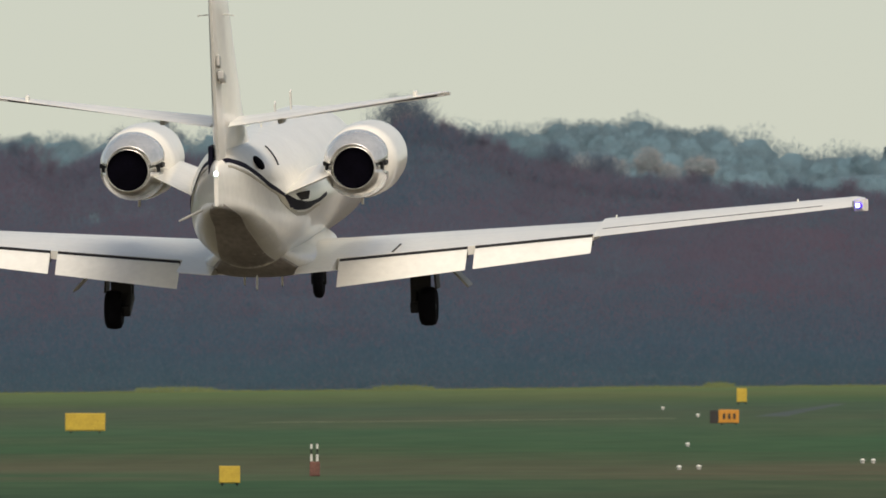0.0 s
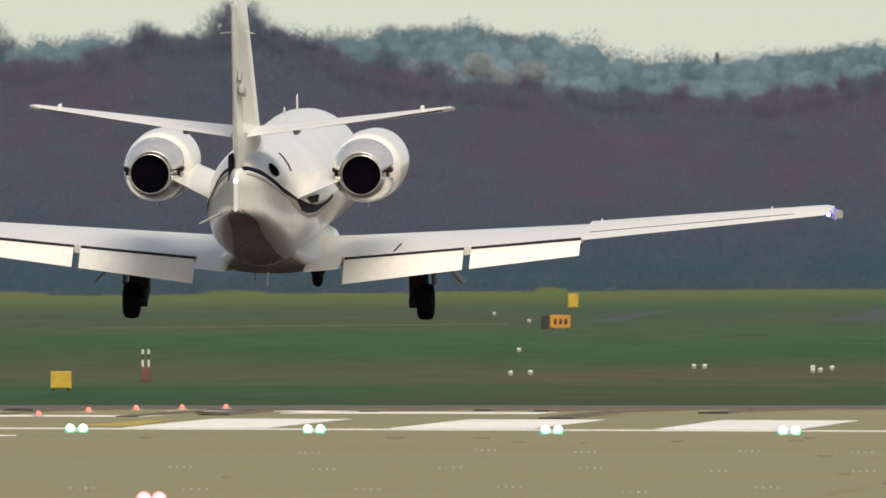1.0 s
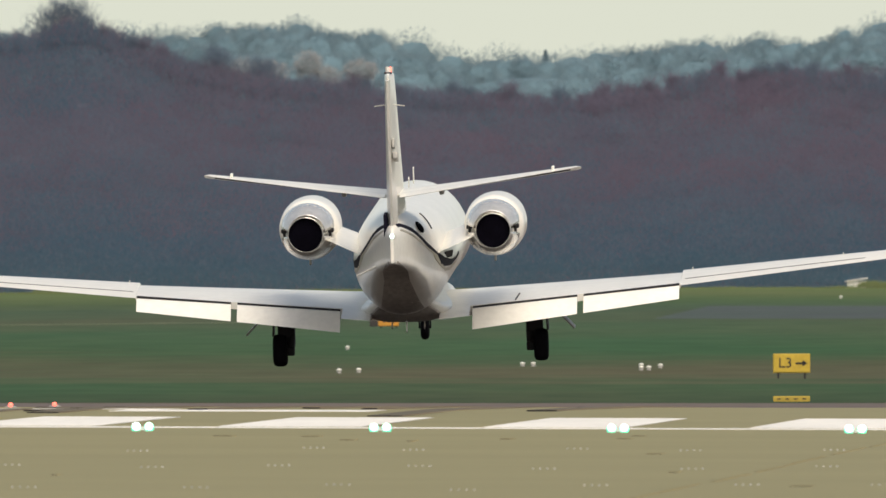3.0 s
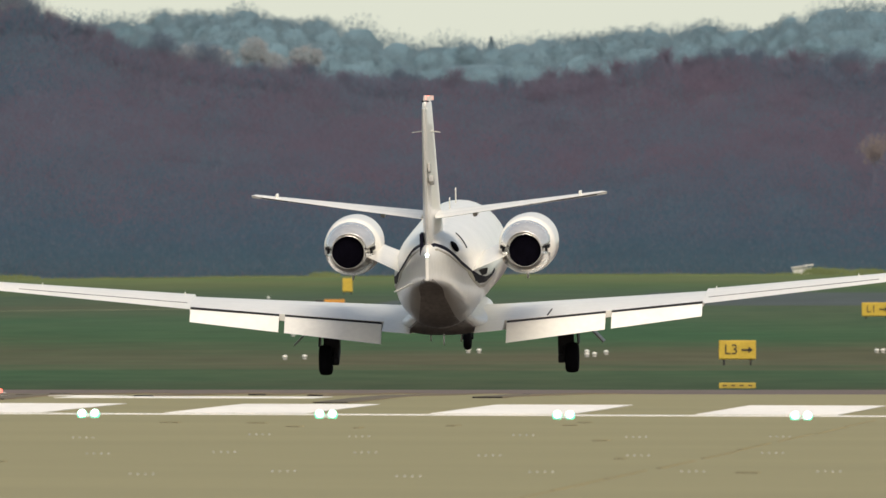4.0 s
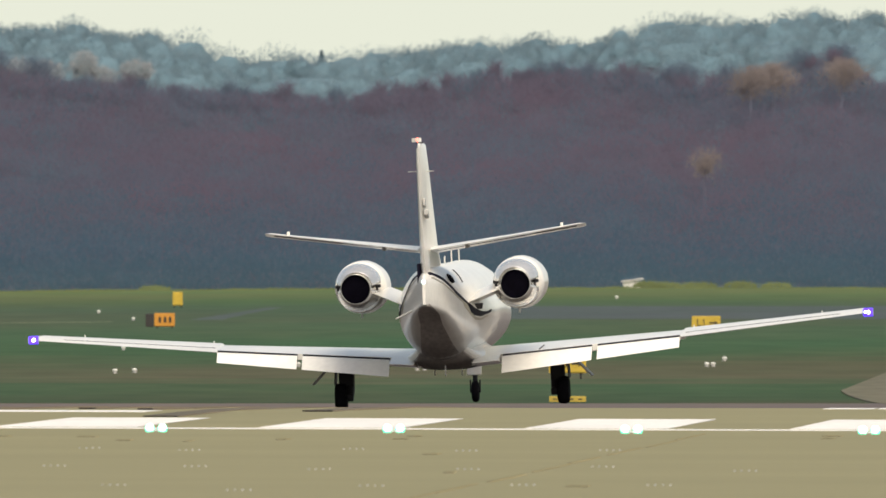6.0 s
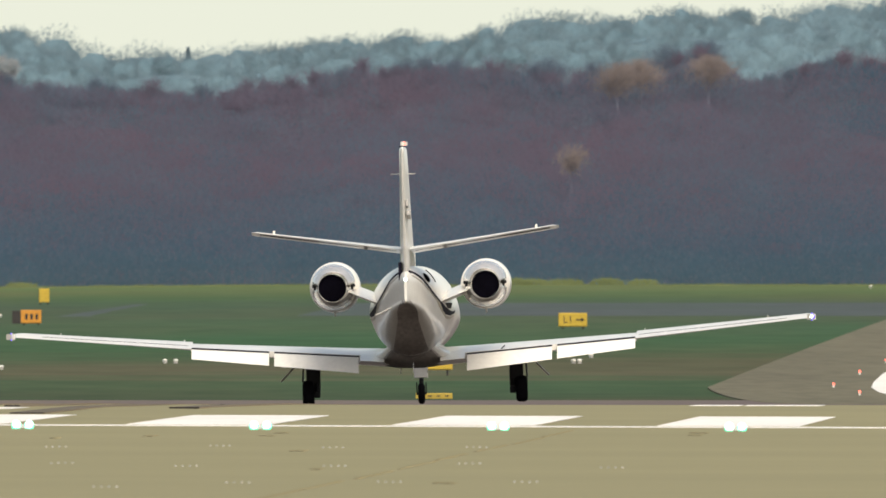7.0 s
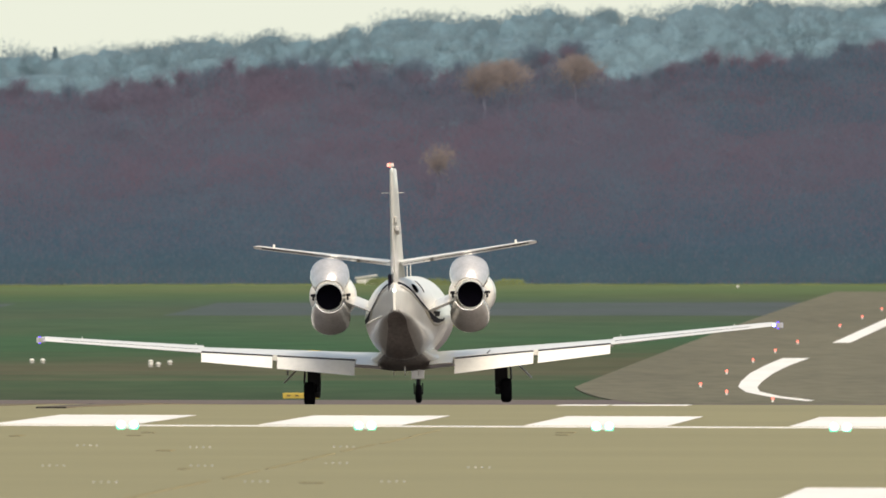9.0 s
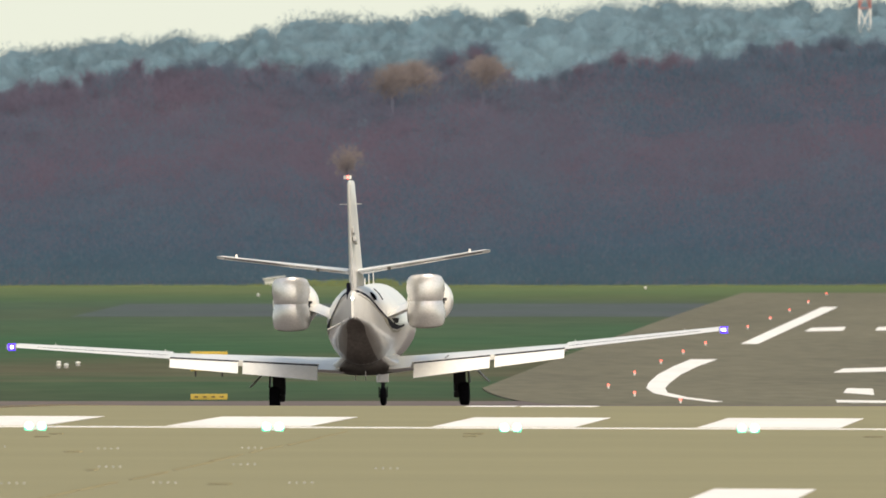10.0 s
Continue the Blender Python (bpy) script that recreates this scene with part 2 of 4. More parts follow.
# skylines: metres across and metres up at 872.2 m from the eye
NEAR_SKY = [(-22, 3.3), (-20, 3.25), (-19.7, 2.85), (-18.6, 3.3), (-17.5, 3.1), (-16.2, 3.25), (-15.2, 3.5), (-14, 3.6), (-13.3, 3.8), (-12.6, 3.65),
            (-12, 3.35), (-11.4, 3.1), (-10.6, 2.92), (-9.5, 2.78), (-7.8, 2.62), (-6, 2.55), (-4, 2.5), (-3, 2.62), (-2, 2.9), (-0.3, 2.95), (0.7, 2.88),
            (1.7, 2.7), (2.4, 2.85), (3.4, 3.0), (4.2, 3.1), (4.7, 2.75), (5.6, 2.75), (6.3, 3.05), (7.3, 3.0), (8.5, 3.1), (9.2, 3.28), (11, 3.3), (14, 3.4)]
FAR_SKY = [(-22, 3.30), (-13, 3.55), (-11, 3.62), (-9.9, 3.60), (-9.25, 3.70), (-8.8, 3.50), (-8.1, 3.57), (-7.3, 3.50), (-6.7, 3.25), (-6.3, 3.05), (-5.6, 3.20),
           (-4.4, 3.15), (-3.2, 3.30), (-1.7, 3.42), (-0.6, 3.45), (-0.2, 3.25), (0.3, 3.50), (0.8, 3.70), (1.8, 3.90), (2.4, 3.72), (3.8, 3.92), (4.4, 3.78),
           (5.5, 3.92), (7.7, 4.05), (10, 4.02), (14, 4.00)]


def up(rows, x, d, drop=0.0):
    """Height of a skyline at plan place x, d."""
    return EYE[2] + (interp(rows, x * 872.2 / d) - drop) * d / 872.2


HEAD = 0.0300            # runway heading, metres to the right for each metre ahead
CX0, CY0 = -14.6, 623.0  # runway centre at the threshold


def centre(d):
    return CX0 + HEAD * (d - CY0)


def height(x, d):
    """Ground level: level ground to the threshold, a runway falling gently past its crest, then a rising field and a wooded bank."""
    knots = [(-900, 0), (690, 0), (730, -0.104), (780, -0.305), (860, -0.600), (1000, -1.100), (1250, -2.00), (2600, -0.57), (3300, 3.0),
             (4000, 5.0), (4400, 6.0), (5000, 8.0)]
    for (a, za), (b, zb) in zip(knots, knots[1:]):
        if d <= b:
            z = za + (zb - za) * (d - a) / (b - a)
            break
    else:
        z = zb
    if 2612 < d < 3300:
        crest = up(NEAR_SKY, x, 2690) - 3.2
        f = min((d - 2612) / 78, 1.0) if d < 2760 else (3300 - d) / 540
        z += (crest - z) * f * f * (3 - 2 * f)
    k = min(1.0, max(0.0, (760 - d) / 110))
    if d > 1500:
        z += 0.009 * min(0.0, max(x, -60) + 10) * min(1.0, (d - 1500) / 800)
    return z - 0.0032 * max(-60, min(60, x)) * k


def strip(name, corners, mat, lift, parent=None, nd=1, nx=1):
    """A thin painted or paved patch on the ground: near-left, near-right, far-right, far-left in plan, with a closed rim."""
    (ax, ay), (bx, by), (cx, cy), (dx, dy) = corners
    vs, fs = [], []
    for i in range(nd + 1):
        u = i / nd
        for j in range(nx + 1):
            v = j / nx
            x = (ax * (1 - v) + bx * v) * (1 - u) + (dx * (1 - v) + cx * v) * u
            y = (ay * (1 - v) + by * v) * (1 - u) + (dy * (1 - v) + cy * v) * u
            vs.append((x, y, height(x, y) + lift))
    w = nx + 1
    for i in range(nd):
        for j in range(nx):
            fs.append((i * w + j, i * w + j + 1, (i + 1) * w + j + 1, (i + 1) * w + j))
    n = len(vs)
    rim = [j for j in range(w)] + [i * w + nx for i in range(1, nd + 1)] + [nd * w + j for j in range(nx - 1, -1, -1)] + [i * w for i in range(nd - 1, 0, -1)]
    vs += [(vs[k][0], vs[k][1], vs[k][2] - (lift * 0.8 + 0.002 if parent else 0.06)) for k in rim]
    for k in range(len(rim)):
        q = (k + 1) % len(rim)
        fs.append((rim[k], n + k, n + q, rim[q]))
    return mesh(name, vs, fs, mat, parent)


# ---- ground, runway, markings ----
ys = [-900, -300, 0, 200, 400, 500, 560, 600, 625, 645, 660, 675, 690, 700, 715, 730, 745, 760, 780, 800, 830, 860, 900, 1000, 1100, 1250] + \
     list(range(1300, 2600, 50)) + [2600, 2610, 2625, 2640, 2655, 2670, 2680, 2690, 2720, 2760, 2850, 3000, 3300, 3500, 4000, 4400, 4700, 5000, 9000]
xs = [-3000, -800, -200, -90, -75, -66, -60, -54] + [x * 2.0 for x in range(-24, 24)] + [50, 60, 90, 200, 800, 3000]
vs = [(x, y, height(x, y) - 0.03) for y in ys for x in xs]
fs = [(i * len(xs) + j, i * len(xs) + j + 1, (i + 1) * len(xs) + j + 1, (i + 1) * len(xs) + j) for i in range(len(ys) - 1) for j in range(len(xs) - 1)]
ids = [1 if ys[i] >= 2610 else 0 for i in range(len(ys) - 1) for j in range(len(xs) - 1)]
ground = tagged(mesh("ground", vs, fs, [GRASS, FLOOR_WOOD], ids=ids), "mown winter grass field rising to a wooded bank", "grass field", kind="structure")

runway = tagged(strip("runway", [(centre(250) - 30, 250), (centre(250) + 30, 250), (centre(1275) + 34, 1275), (centre(1275) - 34, 1275)], ASPHALT, 0.0, nd=160, nx=6),
                "worn tan asphalt runway falling gently past its threshold", "runway", kind="structure")
# touchdown zone past the crest, out of view: rubber-dark, added to cut bounced light
runway.data.materials.append(RUBBER_LOW_BOUNCE)
for poly in runway.data.polygons:
    if poly.center.y > 742:
        poly.material_index = 1


def along(name, x, y0, y1, w, mat, lift=0.006, label="", group="", lean=0.0225):
    """A marking of width w whose near left corner is at x, y0, running to y1 with a lean fitted to the camera's view.
    """
    s = lean * (y1 - y0)
    return tagged(strip(name, [(x, y0), (x + w, y0), (x + w + s, y1), (x + s, y1)], mat, lift, runway, nd=6), label)


for k in range(6):
    along("threshold_bar", -11.12 + 3.39 * k, 629.5, 660.0, 1.82, MARK)
strip("threshold_line", [(-37, 624.6), (8.6, 624.6), (8.6, 627.2), (-37, 627.2)], MARK, 0.006, runway, nx=10)

# ---- woods ----
class Wood:
    """Gathers trunks, limbs and fine twigs of many trees into one mesh."""

    def __init__(self, seed):
        self.v, self.f, self.i, self.t = [], [], [], []
        self.r = np.random.default_rng(seed)

    def twigs(self, p, d, w, mat):
        """Twig blades from places p along d, w wide at the foot."""
        n = len(p)
        side = self.r.normal(size=(n, 3)) * (1, 0.3, 1)
        side *= (w * self.r.uniform(0.5, 1.2, n) / np.linalg.norm(side, axis=1))[:, None]
        # every blade's face is turned to the camera so that no dark back shows
        side *= np.where((np.cross(2 * side, side + d)[:, 1] > 0), -1.0, 1.0)[:, None]
        self.t.append((np.stack([p - side, p + side, p + d], 1).reshape(-1, 3), np.full(n, mat)))

    def limb(self, p, q, r1, r2, mat, seg=5):
        d = (q - p).normalized()
        a = d.orthogonal().normalized()
        b = d.cross(a)
        n = len(self.v)
        for c, r in ((p, r1), (q, r2)):
            for k in range(seg):
                t = 2 * math.pi * k / seg
                self.v.append(tuple(c + (a * math.cos(t) + b * math.sin(t)) * r))
        for k in range(seg):
            j = (k + 1) % seg
            self.f.append((n + k, n + j, n + seg + j, n + seg + k))
            self.i.append(mat)

    def tree(self, x, y, z, h, spread, mat, twigs, rng, tw=0.05, bark=0, low=0.3, tl=1.0):
        base, top = Vector((x, y, z)), Vector((x + rng.uniform(-.04, .04) * h, y, z + h * 0.85))
        self.limb(base, top, 0.018 * h, 0.004 * h, bark)
        ends = []
        for k in range(9):
            f = low + (1 - low) * (k + rng.random()) / 9
            s = base.lerp(top, f * 0.95)
            t = rng.uniform(0, 2 * math.pi)
            reach = spread * (1.0 - 0.6 * abs(f - 0.5) - 0.35 * max(0, f - 0.6)) * rng.uniform(0.6, 1.1)
            q = s + Vector((math.cos(t) * reach, math.sin(t) * reach * 0.7, reach * rng.uniform(0.4, 0.9)))
            q.z = min(q.z, z + h * rng.uniform(0.86, 0.97))
            self.limb(s, q, 0.007 * h, 0.002 * h, bark, 4)
            ends.append((s, q))
        n = twigs // 9
        for s, q in ends:
            f = self.r.uniform(0.2, 1.0, n)[:, None]
            p = np.array(s) * (1 - f) + np.array(q) * f + self.r.normal(0, 0.26 * spread, (n, 3))
            d = self.r.normal(0, 1, (n, 3)) * (0.6, 0.4, 0.4) + (0, 0, 0.75)
            d *= (self.r.uniform(0.3, 1.0, n) * tl / np.linalg.norm(d, axis=1))[:, None]
            far = np.abs(p[:, 0] - x) / spread
            over = np.maximum(0, p[:, 2] + d[:, 2] - z - h * (1.02 - 0.16 * far ** 1.5))
            p[:, 2] -= over * self.r.uniform(0.55, 1.9, n)
            self.twigs(p, d, tw, mat)

    def conifer(self, x, y, z, h, w, mat, n, rng):
        self.limb(Vector((x, y, z)), Vector((x, y, z + h)), 0.02 * h, 0.004 * h, 0)
        f = self.r.random(n) ** 0.8
        t = self.r.uniform(0, 2 * math.pi, n)
        d = np.stack([np.cos(t), np.sin(t), np.full(n, -0.25)], 1) * (w * (1.03 - f) * self.r.uniform(0.5, 1.0, n))[:, None]
        self.twigs(np.stack([np.full(n, x), np.full(n, y), z + h * f], 1), d, 0.22, mat)

    def done(self, name, mats):
        """One mesh; normals set up and towards the camera shade the blades as one soft canopy."""
        n0, f0 = len(self.v), len(self.f)
        tv = np.concatenate([a for a, _ in self.t]) if self.t else np.zeros((0, 3))
        ti = np.concatenate([b for _, b in self.t]) if self.t else np.zeros(0)
        nt_ = len(ti)
        me = bpy.data.meshes.new(name)
        co = np.concatenate([np.array(self.v).reshape(-1, 3), tv])
        loops = np.concatenate([np.array([k for f in self.f for k in f], dtype=np.int64), n0 + np.arange(3 * nt_)]).astype(np.int32)
        tot = np.concatenate([np.full(f0, 4), np.full(nt_, 3)]).astype(np.int32)
        me.vertices.add(len(co))
        me.vertices.foreach_set("co", co.ravel().astype(np.float32))
        me.loops.add(len(loops))
        me.loops.foreach_set("vertex_index", loops)
        me.polygons.add(len(tot))
        me.polygons.foreach_set("loop_start", np.concatenate([[0], np.cumsum(tot)[:-1]]).astype(np.int32))
        me.polygons.foreach_set("material_index", np.concatenate([np.array(self.i), ti]).astype(np.int32))
        me.polygons.foreach_set("use_smooth", np.ones(len(tot), dtype=bool))
        for m in mats:
            me.materials.append(m)
        me.update(calc_edges=True)
        me.validate()
        me.normals_split_custom_set_from_vertices([(0.0, -0.62, 0.78)] * len(me.vertices))
        return new(name, me)


def canopy(w, rng, d, share, x0, x1, n):
    """Fine twigs of the unbroken canopy of one rank of trees, thinning downwards; low ranks get their shade as darker,
    bluer colour.
    """
    xs_ = w.r.uniform(x0, x1, n)
    dd = d + w.r.uniform(-9, 5, n)
    top = np.empty(n)
    mat = np.empty(n)
    for k in range(n):
        x = float(xs_[k])
        base = height(x, 2600)
        lump = 0.16 * noise.noise(Vector((x * 0.33, d * 0.31, 1.0))) + 0.10 * noise.noise(Vector((x * 1.1, d * 0.7, 2.0)))
        top[k] = base + (up(NEAR_SKY, x, d, 0.16) - base) * (share + rng.uniform(-0.06, 0.0)) * (1 + lump * (1.25 - share))
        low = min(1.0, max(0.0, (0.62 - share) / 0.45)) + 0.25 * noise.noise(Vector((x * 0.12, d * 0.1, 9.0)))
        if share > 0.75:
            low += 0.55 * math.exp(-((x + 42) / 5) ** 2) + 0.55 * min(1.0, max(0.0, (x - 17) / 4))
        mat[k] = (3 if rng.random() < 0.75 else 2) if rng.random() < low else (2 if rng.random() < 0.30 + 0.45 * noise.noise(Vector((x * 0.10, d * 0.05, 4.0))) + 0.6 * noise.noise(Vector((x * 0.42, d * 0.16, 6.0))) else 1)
    z = top - w.r.exponential(0.55, n) - 0.1
    v = w.r.normal(0, 1, (n, 3)) * (0.5, 0.4, 0.35) + (0, 0, 0.8)
    v *= (w.r.uniform(0.10, 0.30, n) * (1 + (share > 0.97)) / np.linalg.norm(v, axis=1))[:, None]
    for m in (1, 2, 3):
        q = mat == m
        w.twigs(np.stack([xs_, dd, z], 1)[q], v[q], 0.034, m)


def near_woods():
    rng = random.Random(5)
    w = Wood(5)
    for k in range(13):
        share = 0.10 + 0.90 * k / 12
        d = 2604 + 7.2 * k
        x = -66.0
        while x < 40:
            x += (2.6 if share < 0.97 else 1.5) * rng.uniform(0.6, 1.4)
            dd = d + rng.uniform(-4, 4)
            z = height(x, dd) - 0.3
            base = height(x, 2600)
            topz = base + (up(NEAR_SKY, x, dd, 0.14) - base) * share * rng.uniform(0.92, 1.06 if share < 0.9 else 1.05)
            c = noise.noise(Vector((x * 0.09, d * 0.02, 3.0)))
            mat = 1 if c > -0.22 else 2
            # lower trees mostly take the colour that carries the wood's shade
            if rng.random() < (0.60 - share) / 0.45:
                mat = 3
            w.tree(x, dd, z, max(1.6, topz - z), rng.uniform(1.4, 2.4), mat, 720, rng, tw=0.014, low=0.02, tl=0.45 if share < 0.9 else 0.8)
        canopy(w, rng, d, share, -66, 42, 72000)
    # a pale crown in the face of the wood and tan crowns on its ridge
    w.tree(5.65, 2642, height(5.65, 2642), 7.05 - height(5.65, 2642), 1.0, 4, 650, rng, tw=0.03, low=0.80, tl=0.5)
    for x, d in ((8.2, 2680), (9.4, 2682), (13.2, 2682)):
        z = height(x, d) - 0.2
        w.tree(x, d - 6, z, up(NEAR_SKY, x, d) - z, 1.3, 4, 1000, rng, tw=0.02, low=0.6)
    # slender tops fringing the ridge
    x = -65.0
    while x < 41:
        x += rng.uniform(0.5, 1.3)
        z = height(x, 2689) - 0.3
        w.tree(x, 2689, z, up(NEAR_SKY, x, 2689, 0.14) + rng.uniform(0.0, 0.95) - z, rng.uniform(0.45, 0.9), 1 if rng.random() < 0.6 else 2, 380, rng, tw=0.018, low=0.7)
    # taller bare trees standing over the ridge
    for x, hgt in ((-54.8, 1.9), (-56.6, 0.8), (-42.2, 1.3), (-40.8, 1.0), (-46.4, 0.6), (-33.4, 0.9), (-30.8, 0.8), (10.9, 0.6), (13.3, 0.9), (4.4, 0.7)):
        d = 2690
        z = height(x, d) - 0.3
        w.tree(x, d, z, up(NEAR_SKY, x, d) + hgt - z, 1.4, 2, 1500, rng, tw=0.014, low=0.5)
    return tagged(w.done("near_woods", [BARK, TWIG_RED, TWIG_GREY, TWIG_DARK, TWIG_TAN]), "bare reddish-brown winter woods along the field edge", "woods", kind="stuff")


def crown(w, x, y, top, r, h, n, mat, core):
    """A broad rounded crown on a trunk: short twigs filling a dome, closest at its skin."""
    # dense inner mass
    base, k0 = len(w.v), 12
    for i in range(9):
        t = math.pi * 0.72 * i / 8
        for k in range(k0):
            b = 2 * math.pi * k / k0
            u = Vector((math.sin(t) * math.cos(b), math.sin(t) * math.sin(b), math.cos(t)))
            g = 0.72 + 0.30 * noise.noise(u * 1.8 + Vector((x, y, top)))
            w.v.append((x + u.x * r * g, y + u.y * r * 0.6 * g, top - h + u.z * h * g))
    for i in range(8):
        for k in range(k0):
            j = (k + 1) % k0
            w.f.append((base + i * k0 + j, base + i * k0 + k, base + (i + 1) * k0 + k, base + (i + 1) * k0 + j))
            w.i.append(core)
    w.limb(Vector((x, y, top - h * 2.2)), Vector((x, y, top - h * 0.6)), 0.10, 0.05, mat)
    a = w.r.uniform(0, 2 * math.pi, n)
    c = w.r.uniform(-0.8, 1.0, n)
    f = w.r.uniform(0.35, 1.15, n) ** 0.6 * (1 + 0.07 * np.sin(a * 3 + x) + 0.06 * np.sin(c * 9 + 2 * a + y))
    q = np.sqrt(np.maximum(0, 1 - c * c)) * f
    p = np.stack([x + q * np.cos(a) * r, y + q * np.sin(a) * r * 0.6, top - h + c * f * h], 1)
    v = w.r.normal(0, 1, (n, 3)) * 0.5 + np.stack([q * np.cos(a), q * np.sin(a), c], 1)
    v *= (w.r.uniform(0.12, 0.40, n) / np.linalg.norm(v, axis=1))[:, None]
    w.twigs(p, v, 0.042, mat)


def far_woods():
    rng = random.Random(8)
    w = Wood(8)
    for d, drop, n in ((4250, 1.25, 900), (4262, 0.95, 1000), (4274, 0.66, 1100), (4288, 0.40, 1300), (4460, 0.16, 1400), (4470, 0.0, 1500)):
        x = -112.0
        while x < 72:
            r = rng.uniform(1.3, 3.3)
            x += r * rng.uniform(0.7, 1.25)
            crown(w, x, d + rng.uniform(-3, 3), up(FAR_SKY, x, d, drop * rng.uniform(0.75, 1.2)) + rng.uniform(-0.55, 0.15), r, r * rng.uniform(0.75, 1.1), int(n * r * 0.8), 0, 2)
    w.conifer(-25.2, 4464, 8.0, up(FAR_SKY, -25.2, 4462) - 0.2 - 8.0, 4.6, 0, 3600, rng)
    # pale crowns standing in for the bright haze between the dark ones
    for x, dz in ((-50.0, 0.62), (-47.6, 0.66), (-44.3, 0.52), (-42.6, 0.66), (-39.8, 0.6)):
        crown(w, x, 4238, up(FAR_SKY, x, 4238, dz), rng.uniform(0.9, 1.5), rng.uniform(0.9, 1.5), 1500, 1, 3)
    ob = w.done("far_woods", [HILL_TWIG_LIT, HILL_PALE, HILL, HILL_MIST])
    return tagged(ob, "hazy blue-grey wooded hills on the skyline", "far woods", kind="stuff")


def far_hill():
    """Hillside placed to fit the camera's view: it closes gaps among the far crowns."""
    x0, n = -220, 200
    vs, fs = [], []
    for i in range(n + 1):
        x = x0 + i * 2.0
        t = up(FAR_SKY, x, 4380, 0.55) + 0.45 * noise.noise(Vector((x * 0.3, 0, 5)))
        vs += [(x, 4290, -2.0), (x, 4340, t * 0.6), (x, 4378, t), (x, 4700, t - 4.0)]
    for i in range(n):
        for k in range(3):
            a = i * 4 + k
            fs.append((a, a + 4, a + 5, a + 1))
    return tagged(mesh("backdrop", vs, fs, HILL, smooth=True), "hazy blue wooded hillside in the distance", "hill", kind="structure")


near_woods()
far_woods()
far_hill()


# ---- the aircraft ----
FUS = [  # y, z of the middle, half width, half height above, half height below
    (8.75, 1.42, 0.05, 0.05, 0.05), (8.55, 1.44, 0.20, 0.19, 0.19), (8.1, 1.48, 0.40, 0.37, 0.36), (7.3, 1.55, 0.60, 0.56, 0.52), (6.3, 1.66, 0.77, 0.74, 0.66),
    (5.6, 1.74, 0.85, 0.92, 0.74), (4.9, 1.84, 0.91, 1.08, 0.86), (4.0, 1.92, 0.90, 1.06, 0.95), (2.0, 1.93, 0.91, 1.04, 0.98), (0.0, 1.94, 0.91, 1.03, 1.0),
    (-1.6, 1.95, 0.90, 1.02, 1.0), (-2.8, 2.0, 0.84, 0.97, 0.96), (-3.8, 2.10, 0.72, 0.88, 0.80), (-4.8, 2.25, 0.55, 0.73, 0.60), (-5.7, 2.42, 0.38, 0.54, 0.46),
    (-6.4, 2.56, 0.19, 0.34, 0.46), (-6.85, 2.62, 0.055, 0.17, 0.44), (-6.95, 2.62, 0.03, 0.06, 0.42)]


def belly_square(y):
    """The exponent of the lower half of the section: above 1 narrows it, below 1 squares it."""
    return 1.32 - 0.70 * min(1.0, max(0.0, (-1.8 - y) / 2.2)) - 0.28 * min(1.0, max(0.0, (-4.0 - y) / 1.5))


def fus_at(y, ang, grow=0.0):
    """A place on the fuselage skin; ang in degrees from the right side upwards. The section under the tail is flat-bottomed."""
    for a, b in zip(FUS, FUS[1:]):
        if b[0] <= y <= a[0]:
            f = (a[0] - y) / (a[0] - b[0])
            _, zc, w, u, dn = [p + (q - p) * f for p, q in zip(a, b)]
            break
    c, s = math.cos(radians(ang)), math.sin(radians(ang))
    if s < 0:
        e = belly_square(y)
        c, s = math.copysign(abs(c) ** e, c), -abs(s) ** e
    return Vector(((w + grow) * c, y, zc + ((u if s > 0 else dn) + grow) * s))


def airfoil(le, te, thick, n=9, cut=1.0):
    """A closed wing section in the plane of le and te, upper side first; cut shortens it from the trailing edge."""
    le, te = Vector(le), Vector(te)
    pts = []
    for side in (1, -1):
        rng_ = range(n + 1) if side == 1 else range(n, -1, -1)
        for k in rng_:
            f = (1 - math.cos(math.pi * k / n)) / 2 * cut
            yt = thick * 5 * (0.2969 * math.sqrt(f) - 0.126 * f - 0.3516 * f ** 2 + 0.2843 * f ** 3 - 0.1015 * f ** 4)
            pts.append(le.lerp(te, f) + Vector((0, 0, yt * (1.25 if side == 1 else -0.75))))
    return pts


def stretch_along(rows, x):
    """Rows of (x, values...) read at x."""
    for a, b in zip(rows, rows[1:]):
        if a[0] <= x <= b[0]:
            f = (x - a[0]) / (b[0] - a[0])
            return [p + (q - p) * f for p, q in zip(a[1:], b[1:])]
    return list(rows[-1][1:])


# x: leading edge y, trailing edge y, trailing edge z, thickness in metres
WING = [(4.779, 1.50, -0.60, 1.30, 0.175), (8.45, 1.10, 0.20, 1.64, 0.085), (8.58, 0.95, 0.20, 1.65, 0.04)]
WING_IN = [(0.0, 2.20, -2.60, 0.88, 0.42), (1.05, 1.90, -2.33, 0.955, 0.36), (4.779, 1.50, -1.17, 1.262, 0.175)]


def wing_ring(x, s, cut=1.0):
    le, te, z, th = stretch_along(WING if x > 4.775 else WING_IN, x)
    return airfoil((s * x, le, z + 0.07), (s * x, te, z), th, cut=cut)


